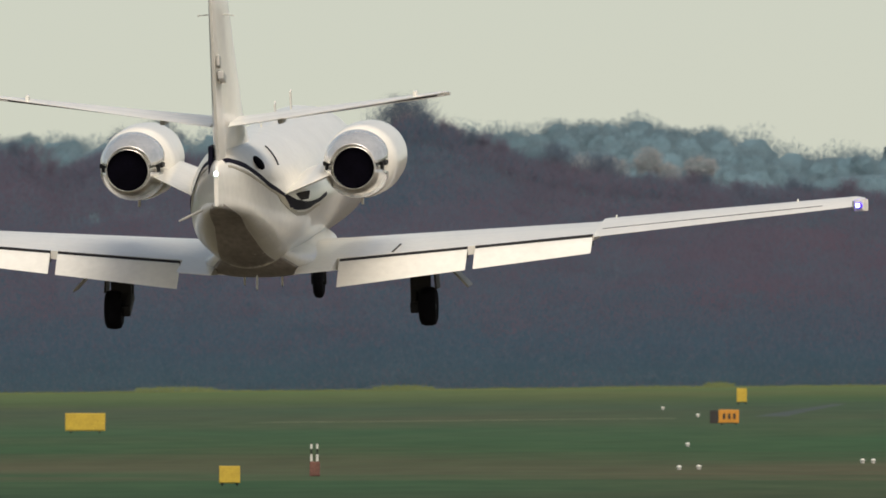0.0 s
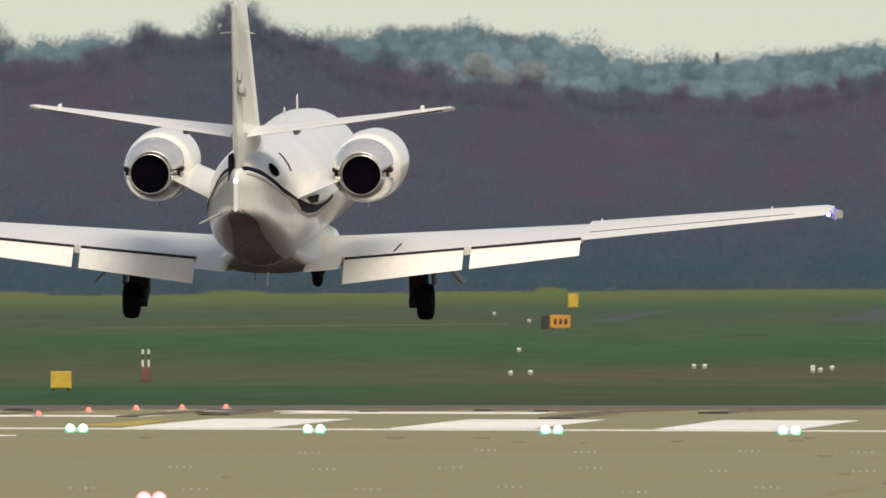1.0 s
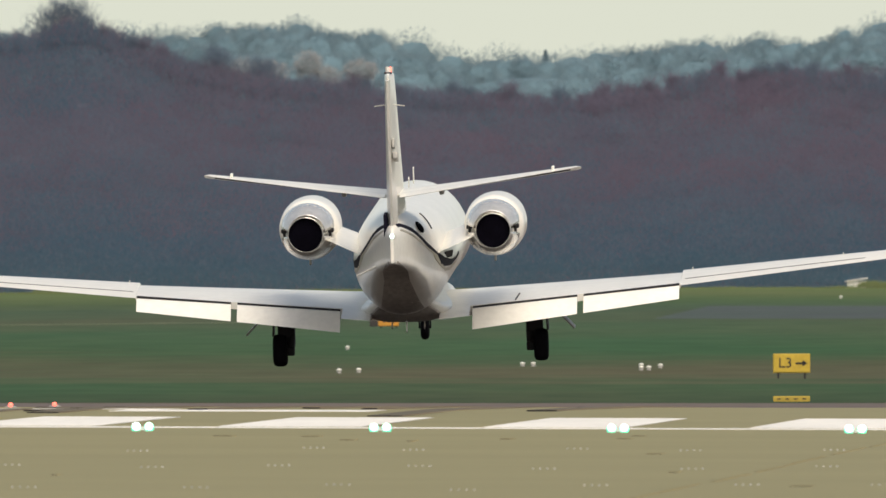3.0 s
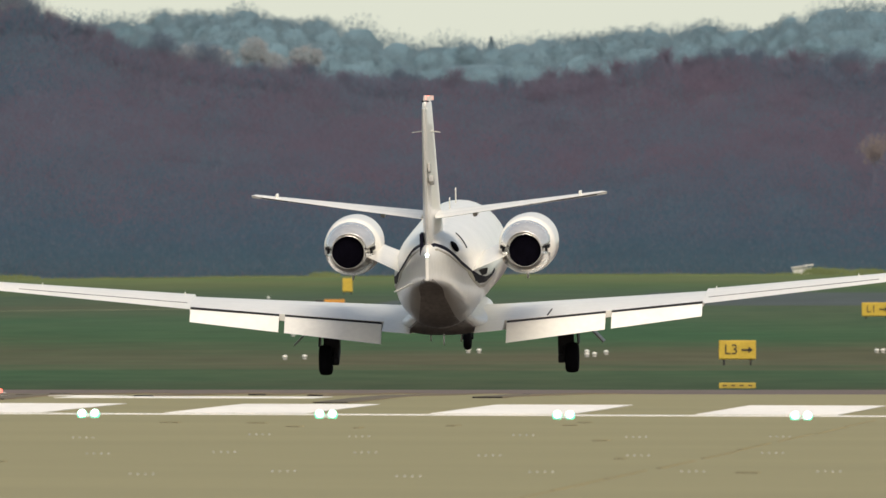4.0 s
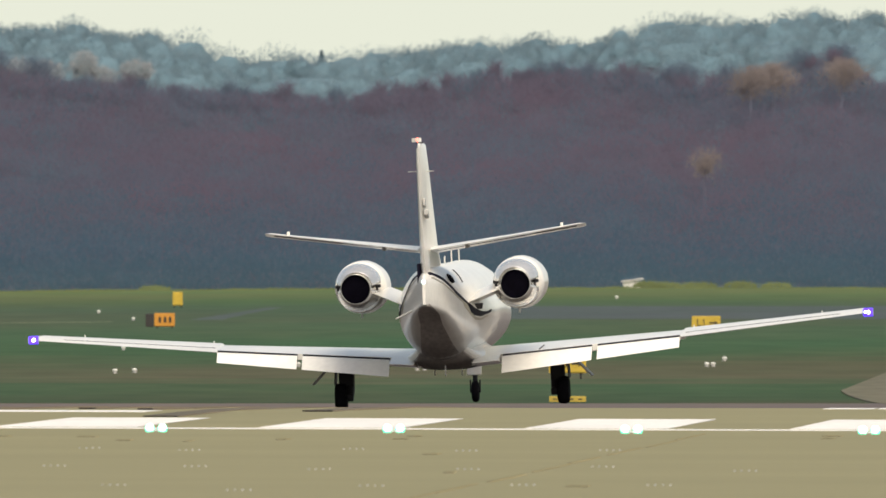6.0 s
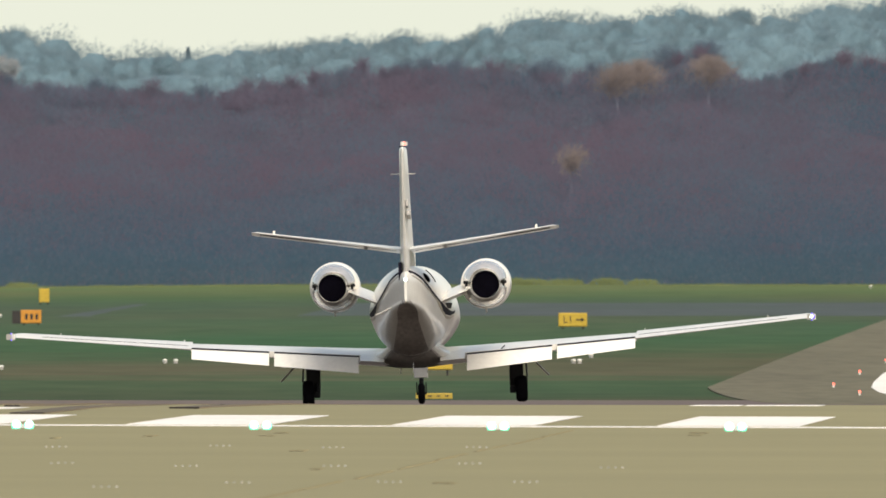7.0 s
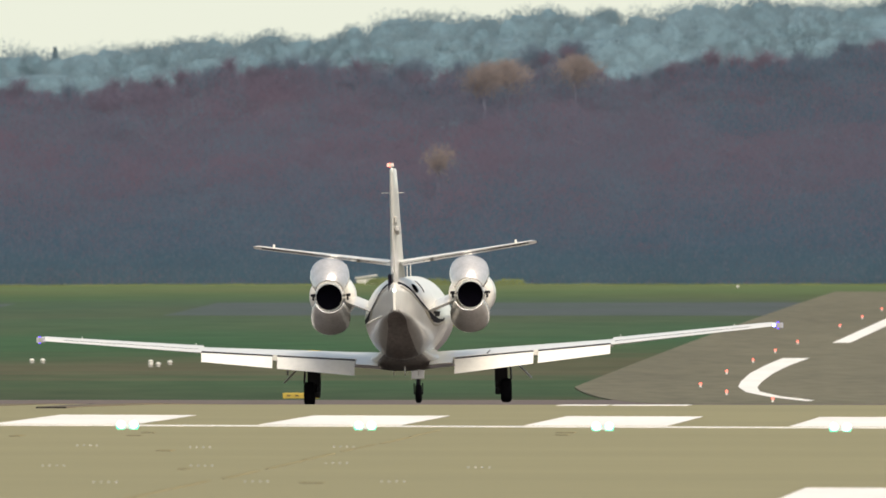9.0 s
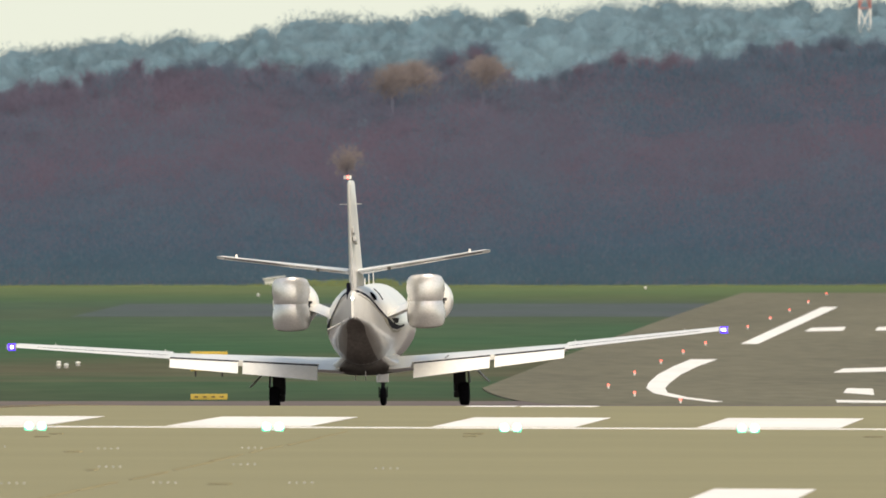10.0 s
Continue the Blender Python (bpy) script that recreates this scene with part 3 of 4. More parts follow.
def build_aircraft():
    jet = new("business_jet")
    tagged(jet, "white twin-engined business jet landing with flaps and wheels down", "airplane")
    bm = bmesh.new()
    loft(bm, [[fus_at(max(-6.949, min(8.749, y)), 360 * k / 40) for k in range(40)] for y, *_ in FUS])
    fus = part("fuselage", bm, PAINT, jet, "white fuselage tapering to a knife-edged tail cone", True)
    fus.data.set_sharp_from_angle(angle=radians(28))
    # flat panel under the tail, its shade put into a grey colour
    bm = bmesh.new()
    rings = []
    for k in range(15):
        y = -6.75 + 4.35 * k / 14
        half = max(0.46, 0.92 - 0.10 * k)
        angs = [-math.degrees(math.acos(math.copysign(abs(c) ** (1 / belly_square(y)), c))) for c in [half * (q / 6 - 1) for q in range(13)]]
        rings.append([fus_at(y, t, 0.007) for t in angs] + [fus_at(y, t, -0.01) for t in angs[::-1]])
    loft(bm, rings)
    part("tail_underside", bm, BELLY_SHADE, fus, "thin grey panel carrying the tail's underside shade")
    # painted cheat lines sweeping along both sides of the tail
    for s in (1, -1):
        for nm, mat, rows, g in (("stripe", NAVY, [(-6.55, 60, 20), (-6.2, 44, 14), (-5.6, 25, 9), (-4.9, 10, 6), (-4.2, 2, 6), (-3.4, -3, 7), (-2.4, -4, 7), (-1.4, -1, 5), (-0.4, 3, 2)], 0.006),
                                 ("pinstripe", GOLD, [(-6.5, 34, 7), (-6.1, 24, 5), (-5.5, 12, 4), (-4.8, 4, 3), (-4.1, -1, 3), (-3.3, -10, 3), (-2.3, -11, 2.5), (-1.2, -7, 2)], 0.007)):
            fine = []
            for (a, p, q), (b, p2, q2) in zip(rows, rows[1:]):
                fine += [(a + (b - a) * t / 4, p + (p2 - p) * t / 4, q + (q2 - q) * t / 4) for t in range(4)]
            rings = []
            for y, an, wd in fine:
                ring = [fus_at(y, an - wd / 2 + wd * k / 4, g) for k in range(5)] + [fus_at(y, an + wd / 2 - wd * k / 4, -0.01) for k in range(5)]
                rings.append([Vector((s * p.x, p.y, p.z)) for p in ring])
            bm = bmesh.new()
            loft(bm, rings)
            part(nm, bm, mat, fus)
    # belly fairing round the wing roots
    bm = bmesh.new()
    fair = [(3.4, 1.2, 0.35, 0.20, 0.20), (2.6, 1.10, 0.70, 0.24, 0.26), (1.2, 1.05, 0.84, 0.24, 0.26), (-0.6, 1.03, 0.85, 0.22, 0.25), (-1.4, 1.04, 0.80, 0.20, 0.22), (-2.0, 1.10, 0.68, 0.18, 0.16), (-2.6, 1.25, 0.46, 0.14, 0.08)]
    loft(bm, [[(w * math.copysign(abs(math.cos(t)) ** 0.8, math.cos(t)), y, z + (u if math.sin(t) > 0 else dn) * math.sin(t)) for t in [2 * math.pi * k / 32 for k in range(32)]] for y, z, w, u, dn in fair])
    bf = part("belly_fairing", bm, PAINT, jet, "white belly fairing", True)
    # pan added under the fairing, coloured dark for the shade there
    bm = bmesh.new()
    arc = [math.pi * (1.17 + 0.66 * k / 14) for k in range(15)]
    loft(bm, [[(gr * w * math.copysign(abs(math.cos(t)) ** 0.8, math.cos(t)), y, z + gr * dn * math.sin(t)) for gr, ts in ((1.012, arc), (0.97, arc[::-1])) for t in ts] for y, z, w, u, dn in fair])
    part("belly_pan", bm, BELLY_SHADE, bf, "thin grey pan carrying the belly's shade", True)
    # tail vent, slot, door handle row and blade antennas
    bm = bmesh.new()
    c = fus_at(-5.02, 37, 0.0)
    bmesh.ops.create_uvsphere(bm, u_segments=16, v_segments=10, radius=1, matrix=Matrix.Translation(c) @ pose(0, 0, 0, 0, -38, 0) @ Matrix.Diagonal((0.05, 0.26, 0.12, 1)))
    part("air_outlet", bm, OPENING_BLACK, fus, "dark oval air outlet", True)
    bm = bmesh.new()
    for k in range(8):
        tube(bm, fus_at(-4.0 + 0.03 * k, 34 + 3.2 * k, 0.005), fus_at(-3.97 + 0.03 * k, 37.2 + 3.2 * k, 0.005), 0.016, 0.016, 6)
    part("panel_gap", bm, GAP, fus)
    bm = bmesh.new()
    c = fus_at(-3.1, 4, 0.0)
    box(bm, c, (0.03, 0.7, 0.12), pose(0, 0, 0, 0, 12, -12), 0.01)
    part("vent_slot", bm, GAP, fus)
    bm = bmesh.new()
    tube(bm, (-0.20, -5.8, 2.14), (-0.68, -5.75, 1.92), 0.028, 0.014, 8)
    part("drain_mast", bm, WHITE, fus)
    for y, h in ((3.1, 0.30), (1.0, 0.26), (-0.9, 0.16)):
        bm = bmesh.new()
        p = fus_at(y, 90, -0.02)
        box(bm, p + Vector((0, 0, h / 2)), (0.02, 0.14, h), pose(0, 0, 0, 14, 0, 0), 0.006)
        part("blade_antenna", bm, WHITE, fus)
    for x, y in ((-0.28, -0.9), (0.3, -1.2), (0.02, -2.0)):
        bm = bmesh.new()
        box(bm, (x, y, 0.78), (0.02, 0.12, 0.2), pose(0, 0, 0, -14, 0, 0), 0.006)
        part("belly_antenna", bm, WHITE, fus)

    for s in (-1, 1):
        # wing with cut-back trailing edge over the flaps
        bm = bmesh.new()
        stations = [(0.5, 0.78), (1.06, 0.78), (2.0, 0.78), (3.0, 0.78), (4.0, 0.78), (4.77, 0.78), (4.78, 1.0), (6.0, 1.0), (7.2, 1.0), (8.2, 1.0), (8.45, 1.0), (8.58, 1.0)]
        loft(bm, [wing_ring(x, s, c) for x, c in stations])
        wing = part("wing", bm, PAINT, jet, "white low wing", False)
        # root trailing edge inboard of the flap
        bm = bmesh.new()
        loft(bm, [wing_ring(0.6, s), wing_ring(1.12, s)])
        part("wing_root", bm, PAINT, wing)
        for x0, x1 in ((1.16, 2.98), (3.09, 4.76)):
            rings, cove = [], []
            for x in [x0 + (x1 - x0) * k / 4 for k in range(5)]:
                f = (x - 1.2) / 3.56
                yl, zl = -1.44 + 0.82 * f, 1.025 + 0.262 * f
                rings.append(airfoil((s * x, yl, zl), (s * x, yl - 0.47 + 0.10 * f, zl - 0.325 + 0.125 * f), 0.09 - 0.03 * f))
                cove.append([(s * x, yl + 0.10, zl + 0.05), (s * x, yl + 0.02, zl + 0.05), (s * x, yl + 0.02, zl - 0.10), (s * x, yl + 0.10, zl - 0.12)])
            bm = bmesh.new()
            loft(bm, rings)
            flap = part("flap", bm, PAINT, jet, "white lowered flap")
            # dark bar put into the slot above the flap for its shade
            bm = bmesh.new()
            loft(bm, cove)
            part("flap_slot_shade", bm, GAP, wing)
            for x in (x0 + 0.35, x1 - 0.35):
                f = (x - 1.2) / 3.56
                yl, z = -1.40 + 0.82 * f, 1.02 + 0.262 * f
                bm = bmesh.new()
                box(bm, (s * x, yl + 0.10, z - 0.10), (0.05, 0.4, 0.08), pose(0, 0, 0, 18, 0, 0), 0.015)
                part("flap_hinge", bm, GREYP, flap)
        # aileron gap, fences, discharge wicks
        bm = bmesh.new()
        rows = []
        for x in (4.85, 5.6, 6.4, 7.2, 8.0):
            ring = wing_ring(x, s)
            p = ring[6]
            rows.append([p + Vector((0, 0.012, 0.006)), p + Vector((0, -0.012, 0.004)), p + Vector((0, -0.012, -0.02)), p + Vector((0, 0.012, -0.02))])
        loft(bm, rows)
        part("aileron_gap", bm, GAP, wing)
        if s > 0:
            bm = bmesh.new()
            tube(bm, wing_ring(1.95, s, 0.78)[6] + Vector((0, 0, 0.004)), wing_ring(1.90, s, 0.78)[8] + Vector((0, 0, 0.004)), 0.014, 0.014, 6)
            part("speed_brake_gap", bm, GAP, wing)
        for x in (4.95, 7.6):
            bm = bmesh.new()
            p = wing_ring(x, s)[3]
            box(bm, p + Vector((0, 0, 0.015)), (0.012, 0.16, 0.05), None, 0.004)
            part("vortex_fin", bm, PAINT, wing)
        # tip: strobe whose turning stands in for flashing, and a small steady light on the right tip
        bm = bmesh.new()
        tube(bm, (0, 0, -0.06), (0, 0, 0.06), 0.035, 0.03, 12)
        head = part("strobe_head", bm, WHITE, jet, "strobe head on the wing tip, turned to show as flashes")
        # glowing plate drawn as wide as the violet glare of the flash
        bm = bmesh.new()
        box(bm, (0, -0.045, 0), (0.20, 0.02, 0.17), None, 0.012)
        part("strobe_halo", bm, G_VI, head, "violet glowing plate for the strobe's halo")
        bm = bmesh.new()
        bmesh.ops.create_uvsphere(bm, u_segments=12, v_segments=8, radius=1, matrix=Matrix.Translation((0, -0.06, 0)) @ Matrix.Diagonal((0.042, 0.03, 0.042, 1)))
        part("bulb", bm, G_WH, head, "white lit bulb", True)
        # shields and back plate added to hide the lit plate between flashes
        for a in (-1, 1):
            bm = bmesh.new()
            box(bm, (a * 0.104, -0.09, 0), (0.006, 0.11, 0.12))
            part("strobe_shield", bm, GREYP, head)
        bm = bmesh.new()
        box(bm, (0, -0.028, 0), (0.20, 0.008, 0.17), None, 0.002)
        part("strobe_back", bm, WHITE, head)
        head.matrix_basis = pose(s * 8.60, 0.16, 1.665)
        strobes.append((head, s))
        if s > 0:
            # violet shell added round the bulb for its halo
            bm = bmesh.new()
            bmesh.ops.create_uvsphere(bm, u_segments=14, v_segments=10, radius=1, matrix=Matrix.Translation((8.56, 0.10, 1.665)) @ Matrix.Diagonal((0.058, 0.06, 0.045, 1)))
            tl = part("tip_light", bm, G_VI, wing, "violet glowing shell for the tip light's halo", True)
            bm = bmesh.new()
            bmesh.ops.create_uvsphere(bm, u_segments=12, v_segments=8, radius=0.034, matrix=Matrix.Translation((8.55, 0.05, 1.668)))
            part("bulb", bm, G_WH, tl, "white lit bulb", True)

        # engine: nacelle, lip, nozzle, pylon, two reverser shells
        cx, cz = s * 1.62, 2.55
        bm = bmesh.new()
        turned(bm, [(-0.55, 0.36), (-0.50, 0.41), (-0.62, 0.46), (-1.0, 0.51), (-1.7, 0.545), (-2.4, 0.535), (-2.95, 0.50), (-2.96, 0.33), (-2.0, 0.34), (-1.0, 0.34), (-0.6, 0.34)], cx, cz, 36, False)
        nac = part("nacelle", bm, PAINT, jet, "white engine nacelle", True)
        bm = bmesh.new()
        turned(bm, [(-2.5, 0.38), (-3.2, 0.37), (-3.66, 0.312), (-3.76, 0.304), (-3.75, 0.296), (-3.2, 0.292), (-2.6, 0.28)], s * 1.64, 2.53, 32, False)
        part("exhaust_nozzle", bm, METAL, nac, "grey exhaust nozzle", True)
        # black disc just inside the mouth stands for the dark depth of the pipe
        bm = bmesh.new()
        turned(bm, [(-3.71, 0.0), (-3.71, 0.292)], s * 1.64, 2.53, 32, False)
        turned(bm, [(-3.758, 0.299), (-3.71, 0.291)], s * 1.64, 2.53, 32, False)
        part("exhaust_core", bm, OPENING_BLACK, nac, "black disc closing the exhaust opening", True)
        bm = bmesh.new()
        turned(bm, [(-0.9, 0.0), (-0.9, 0.335)], cx, cz, 28, False)
        part("fan_face", bm, STEEL, nac)
        for a in (-1, 1):
            bm = bmesh.new()
            box(bm, (cx + a * 0.41, -3.28, cz + 0.03), (0.10, 0.30, 0.07), None, 0.02)
            box(bm, (cx + a * 0.40, -3.44, cz - 0.02), (0.05, 0.06, 0.14), None, 0.012)
            part("reverser_hinge", bm, STEEL, nac)
        bm = bmesh.new()
        tube(bm, (cx, -2.4, cz - 0.50), (cx, -2.45, cz - 0.62), 0.02, 0.02, 8)
        part("drain_mast", bm, WHITE, nac)
        for up_, nm in ((1, "upper"), (-1, "lower")):
            bm = bmesh.new()
            # rows of place along the engine, radius, half angle: corners rounded off in front
            prof = [(-2.97, 0.490, 40), (-3.00, 0.496, 54), (-3.08, 0.492, 66), (-3.25, 0.476, 78), (-3.50, 0.420, 82), (-3.72, 0.338, 82),
                    (-3.74, 0.318, 82), (-3.50, 0.390, 82), (-3.25, 0.440, 78), (-3.08, 0.458, 66), (-3.00, 0.466, 54), (-2.985, 0.470, 40)]
            rings = [[(r * math.sin(radians(h * k / 11)), y + 3.30, up_ * r * math.cos(radians(h * k / 11))) for y, r, h in prof] for k in range(-11, 12)]
            loft(bm, rings)
            bmesh.ops.recalc_face_normals(bm, faces=bm.faces)
            bk = part("reverser_shell", bm, METAL, jet, "polished metal thrust reverser shell", True)
            shells.append((bk, cx, cz, up_))
        bm = bmesh.new()
        rings = []
        for f in (0.0, 0.5, 1.0):
            xx = s * (0.62 + 0.66 * f)
            zz = 2.18 + 0.27 * f
            rings.append(airfoil((xx, -1.3 - 0.1 * f, zz + 0.05), (xx, -4.15 + 0.5 * f, zz - 0.02), 0.24))
        loft(bm, rings)
        part("pylon", bm, PAINT, jet, "white engine pylon", True)

        # tailplane and elevator
        bm = bmesh.new()
        rows = [(0.0, -4.55, -5.75, 3.30, 0.17), (1.1, -4.95, -5.80, 3.45, 0.14), (3.20, -5.65, -5.98, 3.74, 0.085), (3.28, -5.75, -6.0, 3.75, 0.04)]
        loft(bm, [airfoil((s * x, le, z - 0.05), (s * x, te, z), th * 0.85) for x, le, te, z, th in rows])
        tp = part("tailplane", bm, PAINT, jet, "white tailplane angled upwards")
        bm = bmesh.new()
        rows = [(0.13, -5.72, -6.45, 3.305, 0.10), (1.1, -5.78, -6.40, 3.44, 0.085), (3.18, -5.95, -6.22, 3.735, 0.05)]
        loft(bm, [airfoil((s * x, le, z), (s * x, te, z + 0.01), th * 0.85) for x, le, te, z, th in rows])
        el = part("elevator", bm, PAINT, jet, "white elevator")
        bm = bmesh.new()
        tube(bm, (s * 0.2, -5.73, 3.30), (s * 3.1, -5.95, 3.70), 0.022, 0.014, 8)
        part("elevator_gap", bm, GAP, tp)
        bm = bmesh.new()
        box(bm, (s * 0.85, -5.9, 3.37), (0.08, 0.45, 0.09), pose(0, 0, 0, 0, -8 * s, 0), 0.02)
        part("trim_actuator", bm, GREYP, el)
        bm = bmesh.new()
        box(bm, (s * 2.8, -6.05, 3.74), (0.05, 0.22, 0.08), None, 0.015)
        part("balance_horn", bm, PAINT, el)

        # main wheel on its trailing link, the leg inboard of the wheel
        bm = bmesh.new()
        tube(bm, (s * 2.11, 0.30, 1.05), (s * 2.11, 0.34, 0.46), 0.085, 0.075)
        box(bm, (s * 2.10, 0.14, 0.36), (0.13, 0.60, 0.16), pose(0, 0, 0, 20, 0, 0), 0.03)
        tube(bm, (s * 2.09, -0.06, 0.34), (s * 2.09, 0.18, 0.95), 0.055, 0.05)
        tube(bm, (s * 2.06, 0.0, 0.28), (s * 2.40, 0.0, 0.28), 0.05, 0.05)
        box(bm, (s * 2.18, 0.0, 0.60), (0.30, 0.10, 0.46), pose(0, 0, 0, 10, 0, 0), 0.03)
        gear = part("main_gear_leg", bm, STEEL, jet, "dark steel trailing-link wheel leg")
        bm = bmesh.new()
        turned_x(bm, [(-0.11, 0.15), (-0.125, 0.22), (-0.10, 0.268), (-0.04, 0.285), (0.04, 0.285), (0.10, 0.268), (0.125, 0.22), (0.11, 0.15)], s * 2.29, 0.0, 0.285)
        part("tyre", bm, RUBBER, gear, "black rubber tyre", True)
        bm = bmesh.new()
        turned_x(bm, [(-0.09, 0.02), (-0.085, 0.16), (0.085, 0.16), (0.09, 0.02)], s * 2.29, 0.0, 0.285)
        part("rim", bm, STEEL, gear, "", True)
        # door given a black colour that stands for its shade
        bm = bmesh.new()
        box(bm, (s * 2.40, 0.15, 0.70), (0.03, 0.50, 0.34), pose(0, 0, 0, 0, -4 * s, 0), 0.012)
        part("leg_door", bm, SIGNK, gear, "leg door coloured black for its shade")
        bm = bmesh.new()
        box(bm, (s * 2.74, 0.25, 0.70), (0.03, 0.55, 0.40), pose(0, 0, 0, 0, -44 * s, 0), 0.01)
        part("gear_door", bm, GREYP, jet, "grey opened wheel bay door")

    # nose wheel
    bm = bmesh.new()
    tube(bm, (0, 6.55, 1.35), (0, 6.44, 0.30), 0.06, 0.05)
    tube(bm, (0, 6.40, 0.62), (0, 6.9, 1.2), 0.03, 0.03)
    for a in (-1, 1):
        box(bm, (a * 0.10, 6.44, 0.34), (0.025, 0.07, 0.26), None, 0.008)
    tube(bm, (-0.11, 6.44, 0.23), (0.11, 6.44, 0.23), 0.03, 0.03)
    ng = part("nose_gear_leg", bm, STEEL, jet, "dark steel nose wheel leg")
    bm = bmesh.new()
    turned_x(bm, [(-0.06, 0.11), (-0.075, 0.17), (-0.05, 0.215), (0.0, 0.23), (0.05, 0.215), (0.075, 0.17), (0.06, 0.11)], 0, 6.44, 0.23)
    part("tyre", bm, RUBBER, ng, "black rubber tyre", True)
    bm = bmesh.new()
    turned_x(bm, [(-0.05, 0.02), (-0.05, 0.12), (0.05, 0.12), (0.05, 0.02)], 0, 6.44, 0.23)
    part("rim", bm, STEEL, ng, "", True)
    bm = bmesh.new()
    box(bm, (0, 6.28, 0.68), (0.30, 0.03, 0.24), pose(0, 0, 0, -24, 0, 0), 0.012)
    part("nose_gear_door", bm, PAINT, jet, "white nose wheel door")

    # fin and rudder
    bm = bmesh.new()
    rows = [(2.70, -2.6, -6.1, 0.16), (3.0, -3.5, -6.2, 0.30), (3.4, -4.1, -6.35, 0.26), (4.2, -4.75, -6.62, 0.21), (5.0, -5.45, -6.92, 0.17), (5.44, -5.85, -7.05, 0.14), (5.50, -5.98, -7.05, 0.06)]
    loft(bm, [fin_ring(z, le, te, th) for z, le, te, th in rows])
    fin = part("fin", bm, PAINT, jet, "tall white swept fin", True)
    bm = bmesh.new()
    rows = [(2.72, -6.12, -6.62, 0.13), (3.2, -6.24, -6.80, 0.16), (4.2, -6.60, -7.05, 0.12), (5.05, -6.92, -7.24, 0.09), (5.40, -7.03, -7.30, 0.07)]
    loft(bm, [fin_ring(z, le, te, th) for z, le, te, th in rows])
    rud = part("rudder", bm, PAINT, jet, "white rudder", False)
    bm = bmesh.new()
    box(bm, (0.10, -6.85, 4.05), (0.09, 0.36, 0.12), pose(0, 0, 0, -14, 0, 0), 0.02)
    box(bm, (0.07, -6.95, 4.28), (0.05, 0.2, 0.16), pose(0, 0, 0, -14, 0, 0), 0.015)
    part("trim_actuator", bm, GREYP, rud)
    bm = bmesh.new()
    box(bm, (0, -6.60, 3.02), (0.025, 0.10, 0.62), pose(0, 0, 0, 16, 0, 0), 0.008)
    box(bm, (-0.12, -6.30, 2.84), (0.07, 0.5, 0.40), None, 0.02)
    part("rudder_gap", bm, NAVY, fin, "dark gap under the rudder")
    for a in (-1, 1):
        bm = bmesh.new()
        tube(bm, (a * 0.05, -6.2, 4.92), (a * 0.26, -6.6, 4.92), 0.012, 0.008, 8)
        part("whip_antenna", bm, WHITE, fin)
    bm = bmesh.new()
    tube(bm, (0, -6.75, 5.49), (0, -6.75, 5.52), 0.07, 0.07, 14)
    part("beacon_base", bm, STEEL, fin)
    bm = bmesh.new()
    bmesh.ops.create_uvsphere(bm, u_segments=16, v_segments=10, radius=1, matrix=Matrix.Translation((0, -6.95, 2.67)) @ Matrix.Diagonal((0.036, 0.05, 0.036, 1)))
    part("tail_light", bm, G_WH, jet, "glowing white tail light", True)
    # red beacon: a white drum with one lit face, turned in place of flashing
    bm = bmesh.new()
    bmesh.ops.create_cone(bm, cap_ends=True, segments=12, radius1=0.045, radius2=0.035, depth=0.09)
    drum = part("beacon_drum", bm, WHITE, jet, "beacon on the fin top, turned to show as flashes")
    bm = bmesh.new()
    box(bm, (0, -0.05, 0.0), (0.09, 0.02, 0.085), None, 0.005)
    part("beacon_lens", bm, G_BE, drum, "red beacon lens")
    # side shields added to shorten the time the lit face shows
    for a in (-1, 1):
        bm = bmesh.new()
        box(bm, (a * 0.050, -0.09, 0.0), (0.010, 0.11, 0.085))
        part("beacon_shield", bm, WHITE, drum)
    drum.matrix_basis = pose(0, -6.75, 5.565)
    return jet, drum


def fin_ring(z, le, te, th, n=8):
    pts = []
    for side in (1, -1):
        for k in (range(n + 1) if side == 1 else range(n - 1, 0, -1)):
            f = (1 - math.cos(math.pi * k / n)) / 2
            yt = th * 5 * 0.5 / 0.5 * (0.2969 * math.sqrt(f) - 0.126 * f - 0.3516 * f ** 2 + 0.2843 * f ** 3 - 0.0936 * f ** 4)
            pts.append((side * (yt + 0.012), le + (te - le) * f, z))
    return pts


def turned_x(bm, prof, cx, cy, cz, seg=28):
    rings = [[(cx + x, cy + r * math.cos(2 * math.pi * k / seg), cz + r * math.sin(2 * math.pi * k / seg)) for k in range(seg)] for x, r in prof]
    return loft(bm, rings)


shells, strobes = [], []
jet, beacon = build_aircraft()

# ---- more runway paint, rubber and the taxiways ----
strip("designation_mark", [(-14.6, 667), (-11.6, 667), (-11.3, 672), (-14.3, 672)], MARK, 0.006, runway, nx=4)
strip("designation_mark", [(-11.6, 690), (-9.3, 690), (-9.1, 698), (-11.4, 698)], MARK, 0.006, runway, nx=4)
strip("designation_mark", [(-9.9, 682), (-6.3, 682), (-6.1, 688), (-9.7, 688)], MARK, 0.006, runway, nx=4)
strip("designation_mark", [(3.25, 718), (3.98, 718), (4.1, 728), (3.4, 728)], MARK, 0.006, runway, nx=2)
strip("designation_mark", [(4.05, 718), (5.15, 718), (5.3, 728), (4.15, 728)], MARK, 0.006, runway, nx=2)
strip("lead_in_mark", [(-11.8, 636), (-11.1, 636), (-10.9, 654), (-11.3, 654)], MARKY, 0.005, runway, nd=4)
